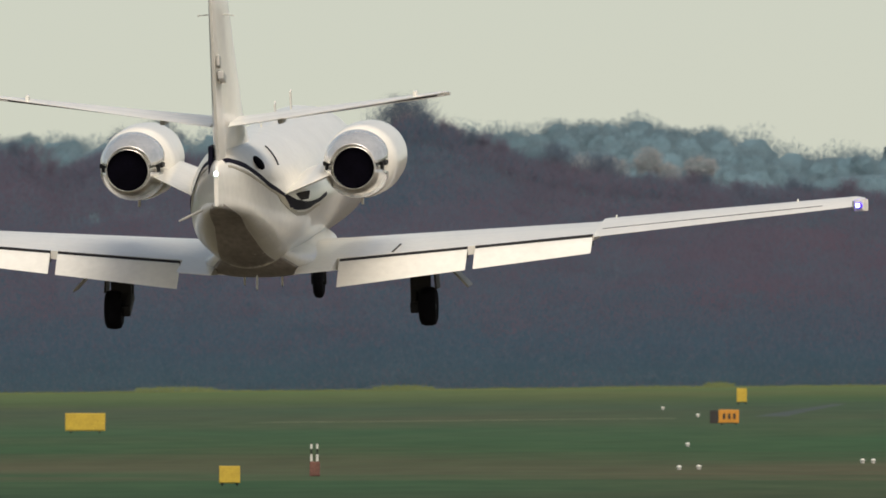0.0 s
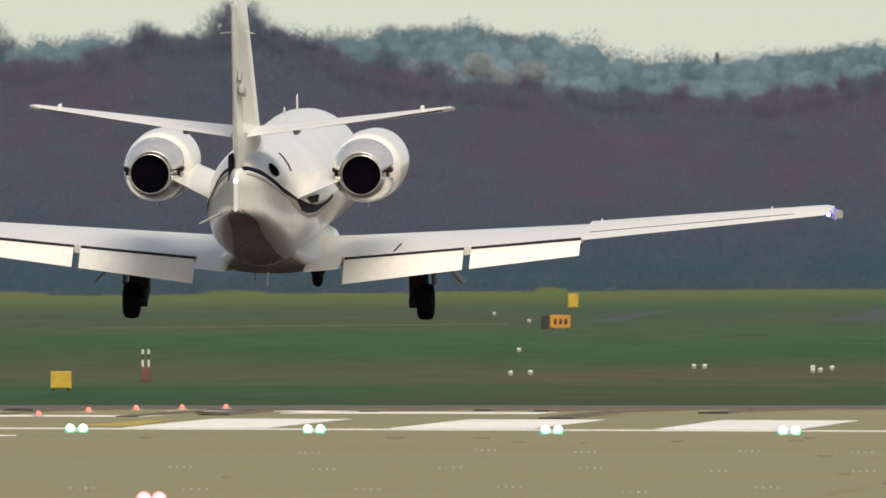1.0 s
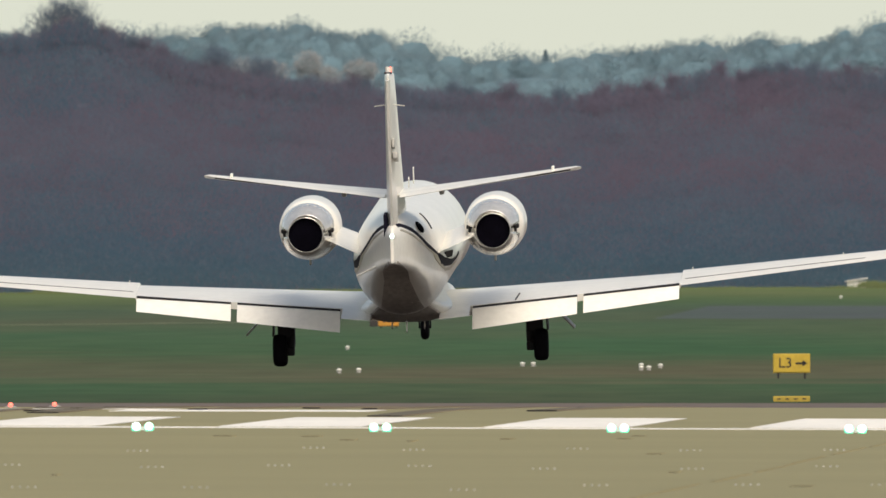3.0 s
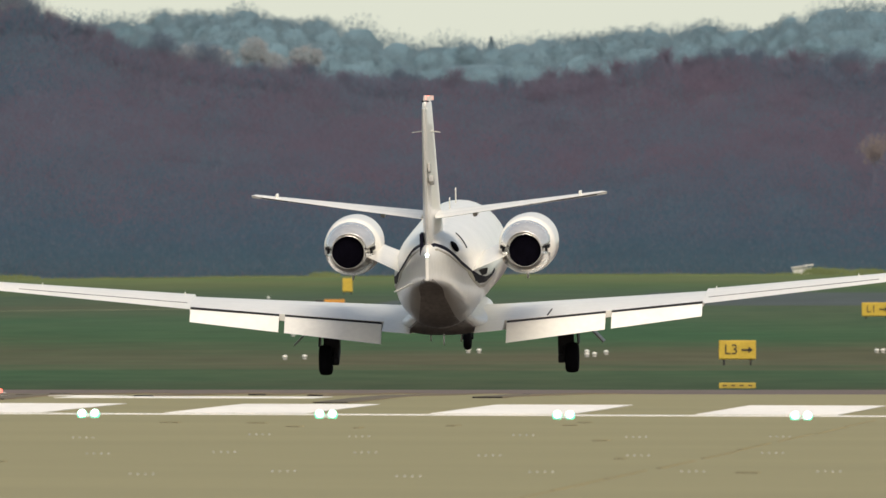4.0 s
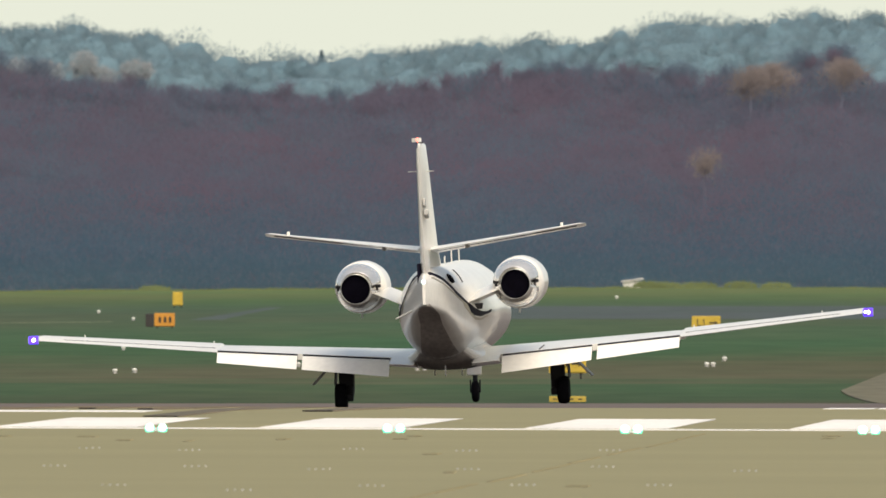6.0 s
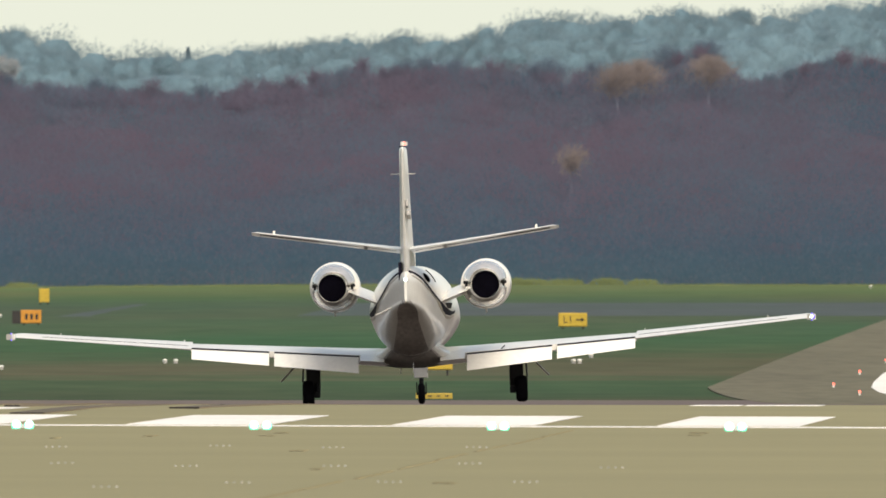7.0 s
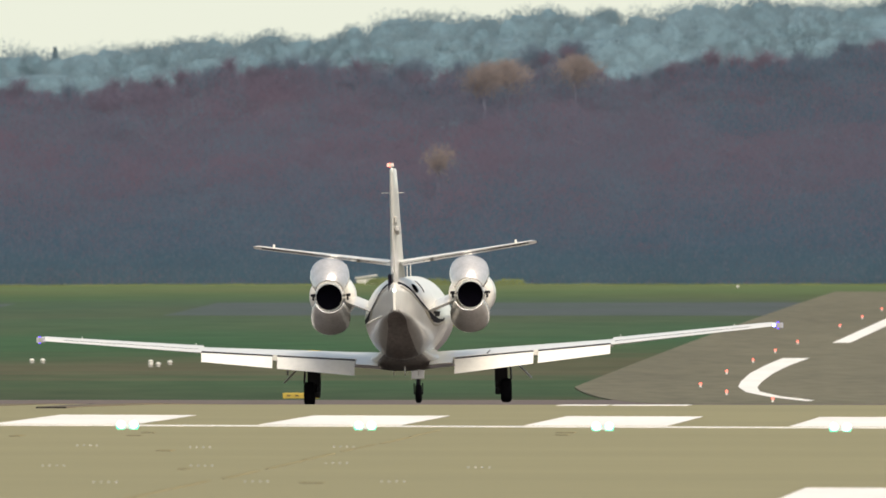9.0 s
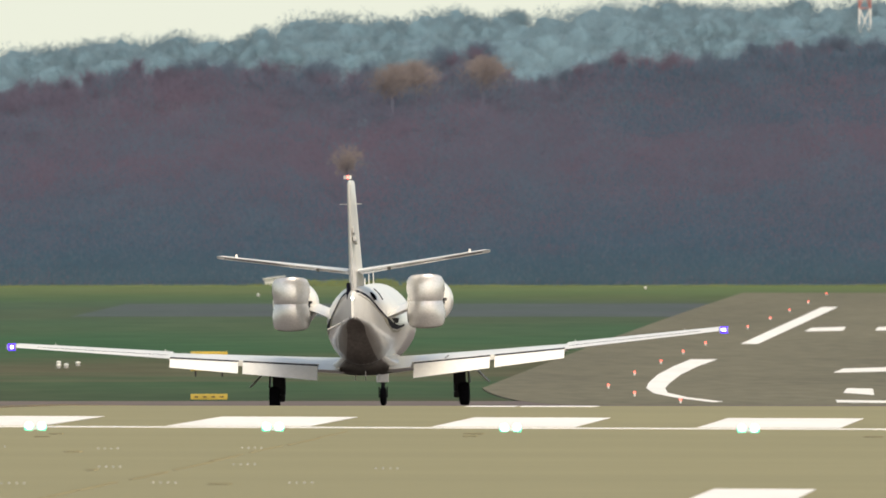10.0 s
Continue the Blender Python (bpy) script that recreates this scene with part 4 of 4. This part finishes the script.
strip("approach_mark", [(-15.5, 603.5), (-12.0, 603.5), (-12.0, 605.0), (-15.5, 605.0)], MARK, 0.006, runway, nx=4)
along("approach_mark", 4.02, 455, 481.5, 1.0, MARK, 0.006)
rng = random.Random(11)
for k in range(26):
    x = centre(680) + rng.gauss(0, 3.6)
    y = rng.uniform(664, 760)
    along("rubber_streak", x, y, y + rng.uniform(60, 200), rng.uniform(0.15, 0.5), SKID, 0.009 + 0.0006 * k)
for k in range(9):
    y = 436 + 20 * k
    along("joint", -2.55 + 0.021 * (y - 430) + rng.uniform(-0.03, 0.03), y, y + 20 + rng.uniform(-5, 0), rng.uniform(0.02, 0.05), JOINT, 0.004, lean=0.021)
for k in range(16):
    x, y = rng.uniform(-12, 8), rng.choice((rng.uniform(588, 610), rng.uniform(470, 600)))
    along("scuff", x, y, y + rng.uniform(0.8, 2.6), rng.uniform(0.06, 0.24), JOINT, 0.005)

cross = tagged(strip("cross_taxiway", [(-17, 2040), (90, 2030), (90, 2260), (-15, 2235)], CROSS, -0.027, nd=20, nx=10),
               "blue-grey taxiway crossing the far field", "taxiway", kind="structure")
# thin pale strip beside it
tagged(strip("verge", [(-37, 1985), (-20, 2015), (-20, 2022), (-36, 1995)], PALE, -0.027, nx=6), "thin pale strip at the taxiway edge", "verge", kind="structure")


def taxiway():
    """The turn-off: a straight left edge with a rounded nose where it meets the runway."""
    left = [(9.0, 1250.5)] + [(6.6 + 1.6 * (1 - math.sin(radians(a))), 1352 - 96 * math.cos(radians(a))) for a in range(0, 90, 10)]
    left += [(6.62 + 0.0158 * (d - 1352) + 0.0000009 * (d - 1352) ** 2, d) for d in range(1352, 2480, 47)]
    vs, fs = [], []
    for x, d in left:
        for k in range(5):
            xx = x + (60 - x) * (k / 4) ** 1.5
            vs.append((xx, d, height(xx, d) + 0.004))
    for i in range(len(left) - 1):
        for k in range(4):
            a = i * 5 + k
            fs.append((a, a + 1, a + 6, a + 5))
    n = len(vs)
    vs += [(vs[i * 5][0], vs[i * 5][1], vs[i * 5][2] - 0.09) for i in range(len(left))]
    for i in range(len(left) - 1):
        fs.append((i * 5, (i + 1) * 5, n + i + 1, n + i))
    ob = tagged(mesh("taxiway", vs, fs, TAXI), "grey asphalt turn-off with rounded shoulder and white lines", "taxiway", kind="structure")
    L = 0.010
    strip("white_line", [(17.25, 1702), (17.85, 1702), (26.3, 2172), (25.6, 2172)], MARK, L, ob, nd=10)
    # hooked line
    pts = [(12.3, 1266, 0.30), (11.6, 1290, 0.34), (11.25, 1318, 0.42), (11.35, 1350, 0.52), (11.75, 1385, 0.60), (12.5, 1440, 0.68), (13.5, 1500, 0.74), (14.65, 1560, 0.86)]
    vs, fs = [], []
    for x, d, w in pts:
        vs += [(x - w / 2, d, height(x, d) + L), (x + w / 2, d + (6 if d < 1330 else 0), height(x, d) + L)]
    for i in range(len(pts) - 1):
        fs.append((2 * i, 2 * i + 1, 2 * i + 3, 2 * i + 2))
    mesh("hooked_line", vs, fs, MARK, ob)
    strip("dash_line", [(21.0, 1836), (22.5, 1844), (23.2, 1890), (21.75, 1880)], MARK, L, ob)
    strip("dash_line", [(23.75, 1846), (25.3, 1852), (26.0, 1898), (24.4, 1888)], MARK, L, ob)
    strip("dash_line", [(17.5, 1456), (21.0, 1474), (21.5, 1508), (18.15, 1486)], MARK, L, ob)
    strip("dash_line", [(16.15, 1322), (16.8, 1308), (17.25, 1346), (16.6, 1350)], MARK, L, ob)
    strip("dash_line", [(15.3, 1266), (18.6, 1258), (18.7, 1268), (15.45, 1280)], MARK, L, ob)
    return ob


taxiway()


# ---- lamps on the ground ----
def lamp(kind_name, label, mats, gap, r, group):
    """An inset fitting: a domed steel body, one or two lit prisms facing the approach."""
    ob = new(kind_name)
    tagged(ob, label, "runway light", group)
    bm = bmesh.new()
    bmesh.ops.create_cone(bm, cap_ends=True, segments=18, radius1=r * 2.6, radius2=r * 1.7, depth=r * 0.5, matrix=Matrix.Translation((0, r * 1.6, r * 0.2)))
    part("body", bm, GREYP, ob)
    n = len(mats)
    for k, m in enumerate(mats):
        bm = bmesh.new()
        x = (k - (n - 1) / 2) * gap
        bmesh.ops.create_uvsphere(bm, u_segments=14, v_segments=9, radius=1, matrix=Matrix.Translation((x, -r * 0.3, r * 0.9)) @ Matrix.Diagonal((r, r * 0.8, r * 0.95, 1)))
        ln = part("lens", bm, m, ob, "lit lens", True)
        # glowing shell added behind the lens for its green halo
        if m in (G_WH, G_GW):
            bm = bmesh.new()
            bmesh.ops.create_uvsphere(bm, u_segments=14, v_segments=9, radius=1, matrix=Matrix.Translation((x, r * 0.5, r * 0.55)) @ Matrix.Diagonal((r * 1.25, r * 0.8, r * 1.3, 1)))
            part("green_halo", bm, G_TH, ln, "glowing green shell for the lamp's halo", True)
    return ob


th = [lamp("threshold_light", "inset threshold light with two bright green-white lenses", m, 0.16, 0.050, "threshold lights") for m in ((G_WH, G_GW), (G_GW, G_GW), (G_GW, G_WH))]
order = [1, 1, 0, 1, 1, 2, 0, 2, 1]
for k in range(9):
    x = -14.42 + 2.963 * k
    m = pose(x, 614.5, height(x, 614.5) + 0.014)
    src = th[order[k]]
    if k in (1, 2, 5):
        src.matrix_basis = m
    else:
        copy_thing(src, m)
red = lamp("centreline_light", "small glowing red light set in the runway centre line", (G_RD,), 0, 0.036, "centreline lights")
for k in range(7):
    x, y = -13.75 + 0.40 * k, 637 + 15.0 * k
    m = pose(x, y, height(x, y) + 0.012)
    if k == 0:
        red.matrix_basis = m
    else:
        copy_thing(red, m)
pk = lamp("approach_light", "bright pinkish-white approach light on the ground", (G_PK, G_PK), 0.14, 0.066, "approach lights")
pk.matrix_basis = pose(-12.65, 603, height(-12.65, 603) + 0.01)
copy_thing(pk, pose(-7.74, 452, height(-7.74, 452) + 0.01))

edge = new("taxiway_edge_light")
tagged(edge, "small red-glowing edge light on a short stem", "taxiway light", "taxiway edge lights")
bm = bmesh.new()
tube(bm, (0, 0, 0), (0, 0, 0.08), 0.03, 0.025, 10)
part("stem", bm, WHITE, edge)
bm = bmesh.new()
bmesh.ops.create_uvsphere(bm, u_segments=12, v_segments=8, radius=0.036, matrix=Matrix.Translation((0, 0, 0.10)))
part("lens", bm, G_RD, edge, "lit red lens", True)
first = True
for x, y in [(11.25, 1262), (10.39, 1302), (10.05, 1349), (11.46, 1436), (12.97, 1523), (14.4, 1606), (15.9, 1688), (19.19, 1867), (21.24, 1979), (23.3, 2094), (25.65, 2230), (28.22, 2377)]:
    m = pose(x, y, height(x, y))
    if first:
        edge.matrix_basis, first = m, False
    else:
        copy_thing(edge, m)

# rows of three or four unlit inset fittings before the threshold
barrette = new("inset_light_row")
tagged(barrette, "short row of small pale unlit lights set in the asphalt", "runway light", "inset light rows")
for k in range(4):
    bm = bmesh.new()
    bmesh.ops.create_cone(bm, cap_ends=True, segments=12, radius1=0.013, radius2=0.009, depth=0.012, matrix=Matrix.Translation((0.075 * (k - 1.5), 0, 0.005)))
    part("fitting", bm, GREYP, barrette)
first = True
for d, x0, gap in ((564, -7.6, 1.53), (524, -8.6, 1.42), (484, -9.0, 1.37)):
    for k in range(10):
        x = x0 + gap * k + rng.uniform(-0.2, 0.2)
        if x > 1.6:
            continue
        m = pose(x, d + rng.uniform(-6, 6), height(x, d) + 0.004)
        if first:
            barrette.matrix_basis, first = m, False
        else:
            copy_thing(barrette, m)


# ---- signs and small things in the grass ----
def sign(w, h, face, label, body="", arrow=False, x=0.0, y=0.0, dark=0.0, lift=0.16):
    ob = new("guidance_sign")
    tagged(ob, label, "airfield sign", "guidance signs")
    bm = bmesh.new()
    box(bm, (0, 0.06, lift + h / 2), (w, 0.12, h), None, 0.015)
    cab = part("cabinet", bm, face, ob)
    bm = bmesh.new()
    box(bm, (0, -0.012, lift + h / 2), (w * 0.94, 0.02, h * 0.90), None, 0.006)
    part("panel", bm, face, cab)
    for s in (-1, 1):
        bm = bmesh.new()
        tube(bm, (s * w * 0.36, 0.06, -0.05), (s * w * 0.36, 0.06, lift + 0.02), 0.03, 0.03, 10)
        part("leg", bm, SIGNK, ob)
    if dark:
        bm = bmesh.new()
        box(bm, (-w / 2 - dark / 2 - 0.02, 0.06, lift + h * 0.46), (dark, 0.12, h * 0.98), None, 0.015)
        part("black_panel", bm, SIGNK, ob, "black panel beside the face")
    if body:
        text_mesh("lettering", body, h * 0.74, SIGNK, ob, pose(-w * 0.17, -0.03, lift + h * 0.5, 90, 0, 0))
    if arrow:
        bm = bmesh.new()
        box(bm, (w * 0.22, -0.03, lift + h * 0.5), (w * 0.22, 0.012, h * 0.10))
        vs = [bm.verts.new((w * (0.30 + a), yy, lift + h * (0.5 + b))) for yy in (-0.024, -0.036) for a, b in ((0, -0.17), (0.12, 0), (0, 0.17))]
        bm.faces.new(vs[:3])
        bm.faces.new(vs[3:][::-1])
        for i in range(3):
            j = (i + 1) % 3
            bm.faces.new((vs[i], vs[j], vs[j + 3], vs[i + 3]))
        part("arrow", bm, SIGNK, ob)
    ob.matrix_basis = pose(x, y, height(x, y) - 0.02)
    return ob


sign(1.08, 0.56, SIGNY, "yellow taxiway sign with black letters L3 and arrow", "L3", True, -0.94, 1436)
sign(1.08, 0.52, SIGNY, "yellow taxiway sign with black letters L1 and arrow", "L1", True, 4.03, 1866, lift=0.08)
sign(1.50, 0.66, SIGNY, "wide bright yellow sign in the grass", "", False, -40.5, 1850, lift=0.08)
sign(0.58, 0.48, SIGNY, "small square yellow sign in the grass", "", False, -25.92, 1367, lift=0.06)
s5 = sign(0.80, 0.52, SIGNO, "orange sign with a black side panel in the grass", "", False, -17.0, 1925, dark=0.32, lift=0.06)
for k in range(3):
    bm = bmesh.new()
    box(bm, (-0.18 + 0.2 * k, -0.03, 0.32), (0.10, 0.012, 0.22))
    part("lettering_bar", bm, SIGNK, s5)
sign(0.46, 0.62, SIGNY, "narrow upright yellow board at the far field edge", "", False, -19.16, 2237, lift=0.1)

# yellow board standing in for the L3 sign's mirage, placed to fit the camera's view
low = new("sign_mirage")
tagged(low, "low yellow board standing in for a sign's mirage", "airfield sign", "edge boards")
bm = bmesh.new()
box(bm, (0, 0, 0.08), (0.96, 0.08, 0.15), None, 0.015)
part("panel", bm, MARKY, low)
for k in range(4):
    bm = bmesh.new()
    box(bm, (-0.33 + 0.22 * k, -0.045, 0.08), (0.10, 0.012, 0.03))
    part("lettering_bar", bm, SIGNK, low)
low.matrix_basis = pose(-0.84, 1284, height(-0.84, 1284) - 0.01)

sensor = new("sensor_stand")
tagged(sensor, "pair of white-banded posts on a brown box", "sensor", "")
bm = bmesh.new()
box(bm, (0.10, 0, 0.24), (0.30, 0.25, 0.42), None, 0.03)
part("box", bm, RUST, sensor)
for x in (0.0, 0.17):
    bm = bmesh.new()
    tube(bm, (x, 0, 0.3), (x, 0, 0.98), 0.022, 0.02, 10)
    p = part("post", bm, STEEL, sensor)
    for z0, z1 in ((0.46, 0.66), (0.82, 0.96)):
        bm = bmesh.new()
        tube(bm, (x, 0, z0), (x, 0, z1), 0.036, 0.036, 10)
        part("band", bm, WHITE, p)
sensor.matrix_basis = pose(-24.5, 1416, height(-24.5, 1416))

marker = new("grass_marker")
tagged(marker, "small white marker cap standing in the grass", "marker", "grass markers")
bm = bmesh.new()
tube(bm, (0, 0, 0), (0, 0, 0.07), 0.065, 0.05, 12)
part("base", bm, GREYP, marker)
bm = bmesh.new()
bmesh.ops.create_uvsphere(bm, u_segments=12, v_segments=8, radius=1, matrix=Matrix.Translation((0, 0, 0.09)) @ Matrix.Diagonal((0.08, 0.08, 0.05, 1)))
part("cap", bm, WHITE, marker, "", True)
first = True
for x, y in [(-21.8, 2144), (-19.16, 2025), (-16.14, 1670), (-13.9, 1473), (-14.45, 1469), (-5.52, 1490), (-5.3, 1492), (-5.0, 1508), (-5.6, 1512), (-8.97, 1521), (-9.3, 1521),
             (3.31, 1521), (3.5, 1521), (3.97, 1568), (20.6, 2511), (0.81, 2361)]:
    m = pose(x, y, height(x, y) + 0.0)
    if first:
        marker.matrix_basis, first = m, False
    else:
        copy_thing(marker, m)

hut = new("white_hut")
tagged(hut, "small white shelter half hidden by scrub at the wood edge", "hut")
bm = bmesh.new()
box(bm, (0, 0, 0.2), (1.0, 0.8, 0.4), None, 0.02)
part("wall", bm, WHITE, hut)
bm = bmesh.new()
box(bm, (0, 0, 0.45), (1.2, 1.0, 0.07), pose(0, 0, 0, 0, -8, 0), 0.02)
part("roof", bm, WHITE, hut)
hut.matrix_basis = pose(1.72, 2596, height(1.7, 2596) - 0.05)


def mast():
    ob = new("radio_mast")
    tagged(ob, "tall red and white lattice radio mast on the far hill", "radio mast")
    for k in range(11):
        bm = bmesh.new()
        z0, z1 = k * 2.4, k * 2.4 + 2.4
        w0, w1 = 0.62 - 0.02 * k, 0.62 - 0.02 * (k + 1)
        c0 = [(a * w0, b * w0, z0) for a, b in ((-1, -1), (1, -1), (1, 1), (-1, 1))]
        c1 = [(a * w1, b * w1, z1) for a, b in ((-1, -1), (1, -1), (1, 1), (-1, 1))]
        for i in range(4):
            j = (i + 1) % 4
            tube(bm, c0[i], c1[i], 0.09, 0.09, 6)
            tube(bm, c0[i], c1[j], 0.06, 0.06, 5)
            tube(bm, c0[j], c1[i], 0.06, 0.06, 5)
            tube(bm, c0[i], c0[j], 0.06, 0.06, 5)
        part("section", bm, MASTRED if k % 2 else WHITE, ob)
    ob.matrix_basis = pose(54.4, 4300, height(54.4, 4300) - 1)
    return ob


mast()


def scrub():
    """Rough yellow-green tufts and low bushes along the foot of the wood."""
    rng = random.Random(21)
    w = Wood(21)
    p, d = [], []
    for k in range(16000):
        x = rng.uniform(-66, 44)
        lump = 0.10 + 0.16 * max(0.0, noise.noise(Vector((x * 0.5, 1.0, 0.0)))) + 0.12 * max(0.0, noise.noise(Vector((x * 0.13, 7.0, 0.0))))
        y = rng.uniform(2580, 2598)
        p.append((x, y, height(x, y) - 0.06))
        d.append((rng.gauss(0, .10), 0, lump * rng.uniform(0.5, 1.2)))
    for x, h, r, n in ((-23.4, 0.12, 0.8, 300), (-40, 0.12, 1.6, 400), (2.6, 0.26, 0.9, 500), (3.6, 0.2, 0.7, 300), (5.2, 0.2, 1.0, 400), (7.4, 0.24, 0.9, 400), (9.3, 0.2, 0.8, 300), (-52, 0.15, 2.2, 500)):
        for k in range(n):
            t, f = rng.uniform(0, math.pi), rng.random() ** 0.5
            p.append((x + math.cos(t) * r * f, 2592 + rng.uniform(-1, 1), height(x, 2592) + math.sin(t) * h * f))
            d.append((rng.gauss(0, .12), 0, rng.uniform(0.05, 0.25)))
    w.twigs(np.array(p), np.array(d), 0.035, 0)
    return tagged(w.done("scrub", [HEDGE]), "rough yellow-green grass and scrub below the wood", "scrub", kind="stuff")


scrub()



def smoke():
    """Thin bluish smoke thrown up where the right main wheel first touches."""
    ob = new("tyre_smoke")
    tagged(ob, "thin bluish tyre smoke drifting low over the runway", "smoke")
    rng = random.Random(31)
    out = []
    for k in range(32):
        w = Wood(100 + k)
        c = w.r.normal(0, 1, (420, 3)) * (0.21, 0.30, 0.12)
        w.twigs(c, w.r.normal(0, 0.005, (420, 3)) + (0, 0, 0.008), 0.0035, 0)
        p = w.done("puff", [SMOKE])
        p.parent = ob
        out.append((p, rng.gauss(0.05, 0.36), rng.uniform(-2.0, 2.0), rng.uniform(0.05, 0.58), rng.uniform(-1.0, 0.7)))
    ob.matrix_basis = pose(-2.20, 958.0, height(-2.2, 958))
    return out


puffs = smoke()


def motions():
    # seconds, place (x, y, z) of the point under the main wheels, turn to the right, nose up, right wing down
    flight = [(0.0, -12.92, 713.56, 2.52, 5.17, 3.80, -0.64), (0.5, -12.02, 738.39, 1.75, 5.32, 3.73, -0.69), (1.0, -11.11, 764.14, 1.18, 4.61, 4.38, 0.29),
              (1.5, -10.09, 789.38, 0.80, 3.41, 4.23, 0.15), (2.0, -9.05, 814.19, 0.62, 2.31, 3.62, -1.03), (2.5, -8.08, 838.94, 0.41, 1.61, 3.06, -1.56),
              (2.7, -7.72, 849.04, 0.33, 1.62, 3.34, -1.47), (4.0, -5.95, 915.51, -0.40, 2.70, 3.77, -0.65), (4.5, -5.35, 941.02, -0.62, 3.46, 3.44, 0.13),
              (5.0, -4.65, 966.31, -0.85, 4.44, 3.52, -0.23), (6.5, -2.07, 1034.82, -1.20, 3.13, -0.30, -2.31), (7.0, -1.09, 1058.06, -1.29, 1.16, -0.18, -1.45),
              (7.5, -0.26, 1080.49, -1.38, 0.98, -0.26, -0.80), (8.0, 0.47, 1102.96, -1.43, 1.54, -0.15, -1.18), (8.5, 1.10, 1125.22, -1.51, 2.01, -0.00, -1.28),
              (9.0, 1.74, 1146.89, -1.62, 2.30, 0.03, -1.15), (9.5, 2.42, 1167.79, -1.73, 2.56, 0.14, -1.19), (10.0, 3.10, 1187.89, -1.82, 3.10, 0.18, -1.38)]
    walk(jet, [(t, Matrix.Translation((x, y, z)) @ Matrix.Rotation(radians(-h), 4, 'Z') @ Matrix.Rotation(radians(p), 4, 'X') @ Matrix.Rotation(radians(r), 4, 'Y'))
               for t, x, y, z, h, p, r in flight])
    # thrust reversers: swing out of the nacelle, then close behind the nozzle
    for ob, cx, cz, s in shells:
        stow = pose(cx, -3.30, cz)
        walk(ob, [(0.0, stow), (8.1, stow), (8.4, pose(cx, -3.38, cz + s * 0.08, s * 9)), (8.7, pose(cx, -3.50, cz + s * 0.20, s * 20)),
                  (9.0, pose(cx, -3.60, cz + s * 0.31, s * 30)), (9.3, pose(cx, -3.72, cz + s * 0.32, s * 44)), (9.5, pose(cx, -3.82, cz + s * 0.29, s * 58)),
                  (9.7, pose(cx, -3.92, cz + s * 0.245, s * 70)), (9.8, pose(cx, -3.96, cz + s * 0.225, s * 75)), (10.0, pose(cx, -3.97, cz + s * 0.215, s * 76))])
    # the smoke wells up as the wheel touches at 4.85 s, spreads out and settles
    for p, x, y, z, drift in puffs:
        walk(p, [(0.0, pose(x * 0.4, y, -0.7)), (4.8, pose(x * 0.4, y, -0.7)), (4.9, pose(x * 0.6, y, z * 0.35 - 0.08)), (5.0, pose(x, y, z)), (5.1, pose(x * 1.15 + drift * 0.1, y, z * 1.1)),
                 (5.2, pose(x * 1.3 + drift * 0.25, y, z * 1.15)), (5.6, pose(x * 2.4 + drift * 1.6, y, z * 0.9)), (6.2, pose(x * 5 + drift * 5, y, -0.7)), (10.0, pose(x * 5 + drift * 5, y, -0.75))])
    # the strobes turn once in 1.35 s, facing aft at 0.6 s, in place of flashing
    for head, s in strobes:
        walk(head, [(0.2 * k, pose(s * 8.60, 0.16, 1.665, 0, 0, (0.2 * k - 0.6) / 1.35 * 360)) for k in range(51)])
    # the beacon turns once in 1.35 s, facing aft at 2.37 s, in place of flashing
    walk(beacon, [(0.2 * k, pose(0, -6.75, 5.565, 0, 0, (0.2 * k - 2.37) / 1.35 * 360)) for k in range(51)])


motions()
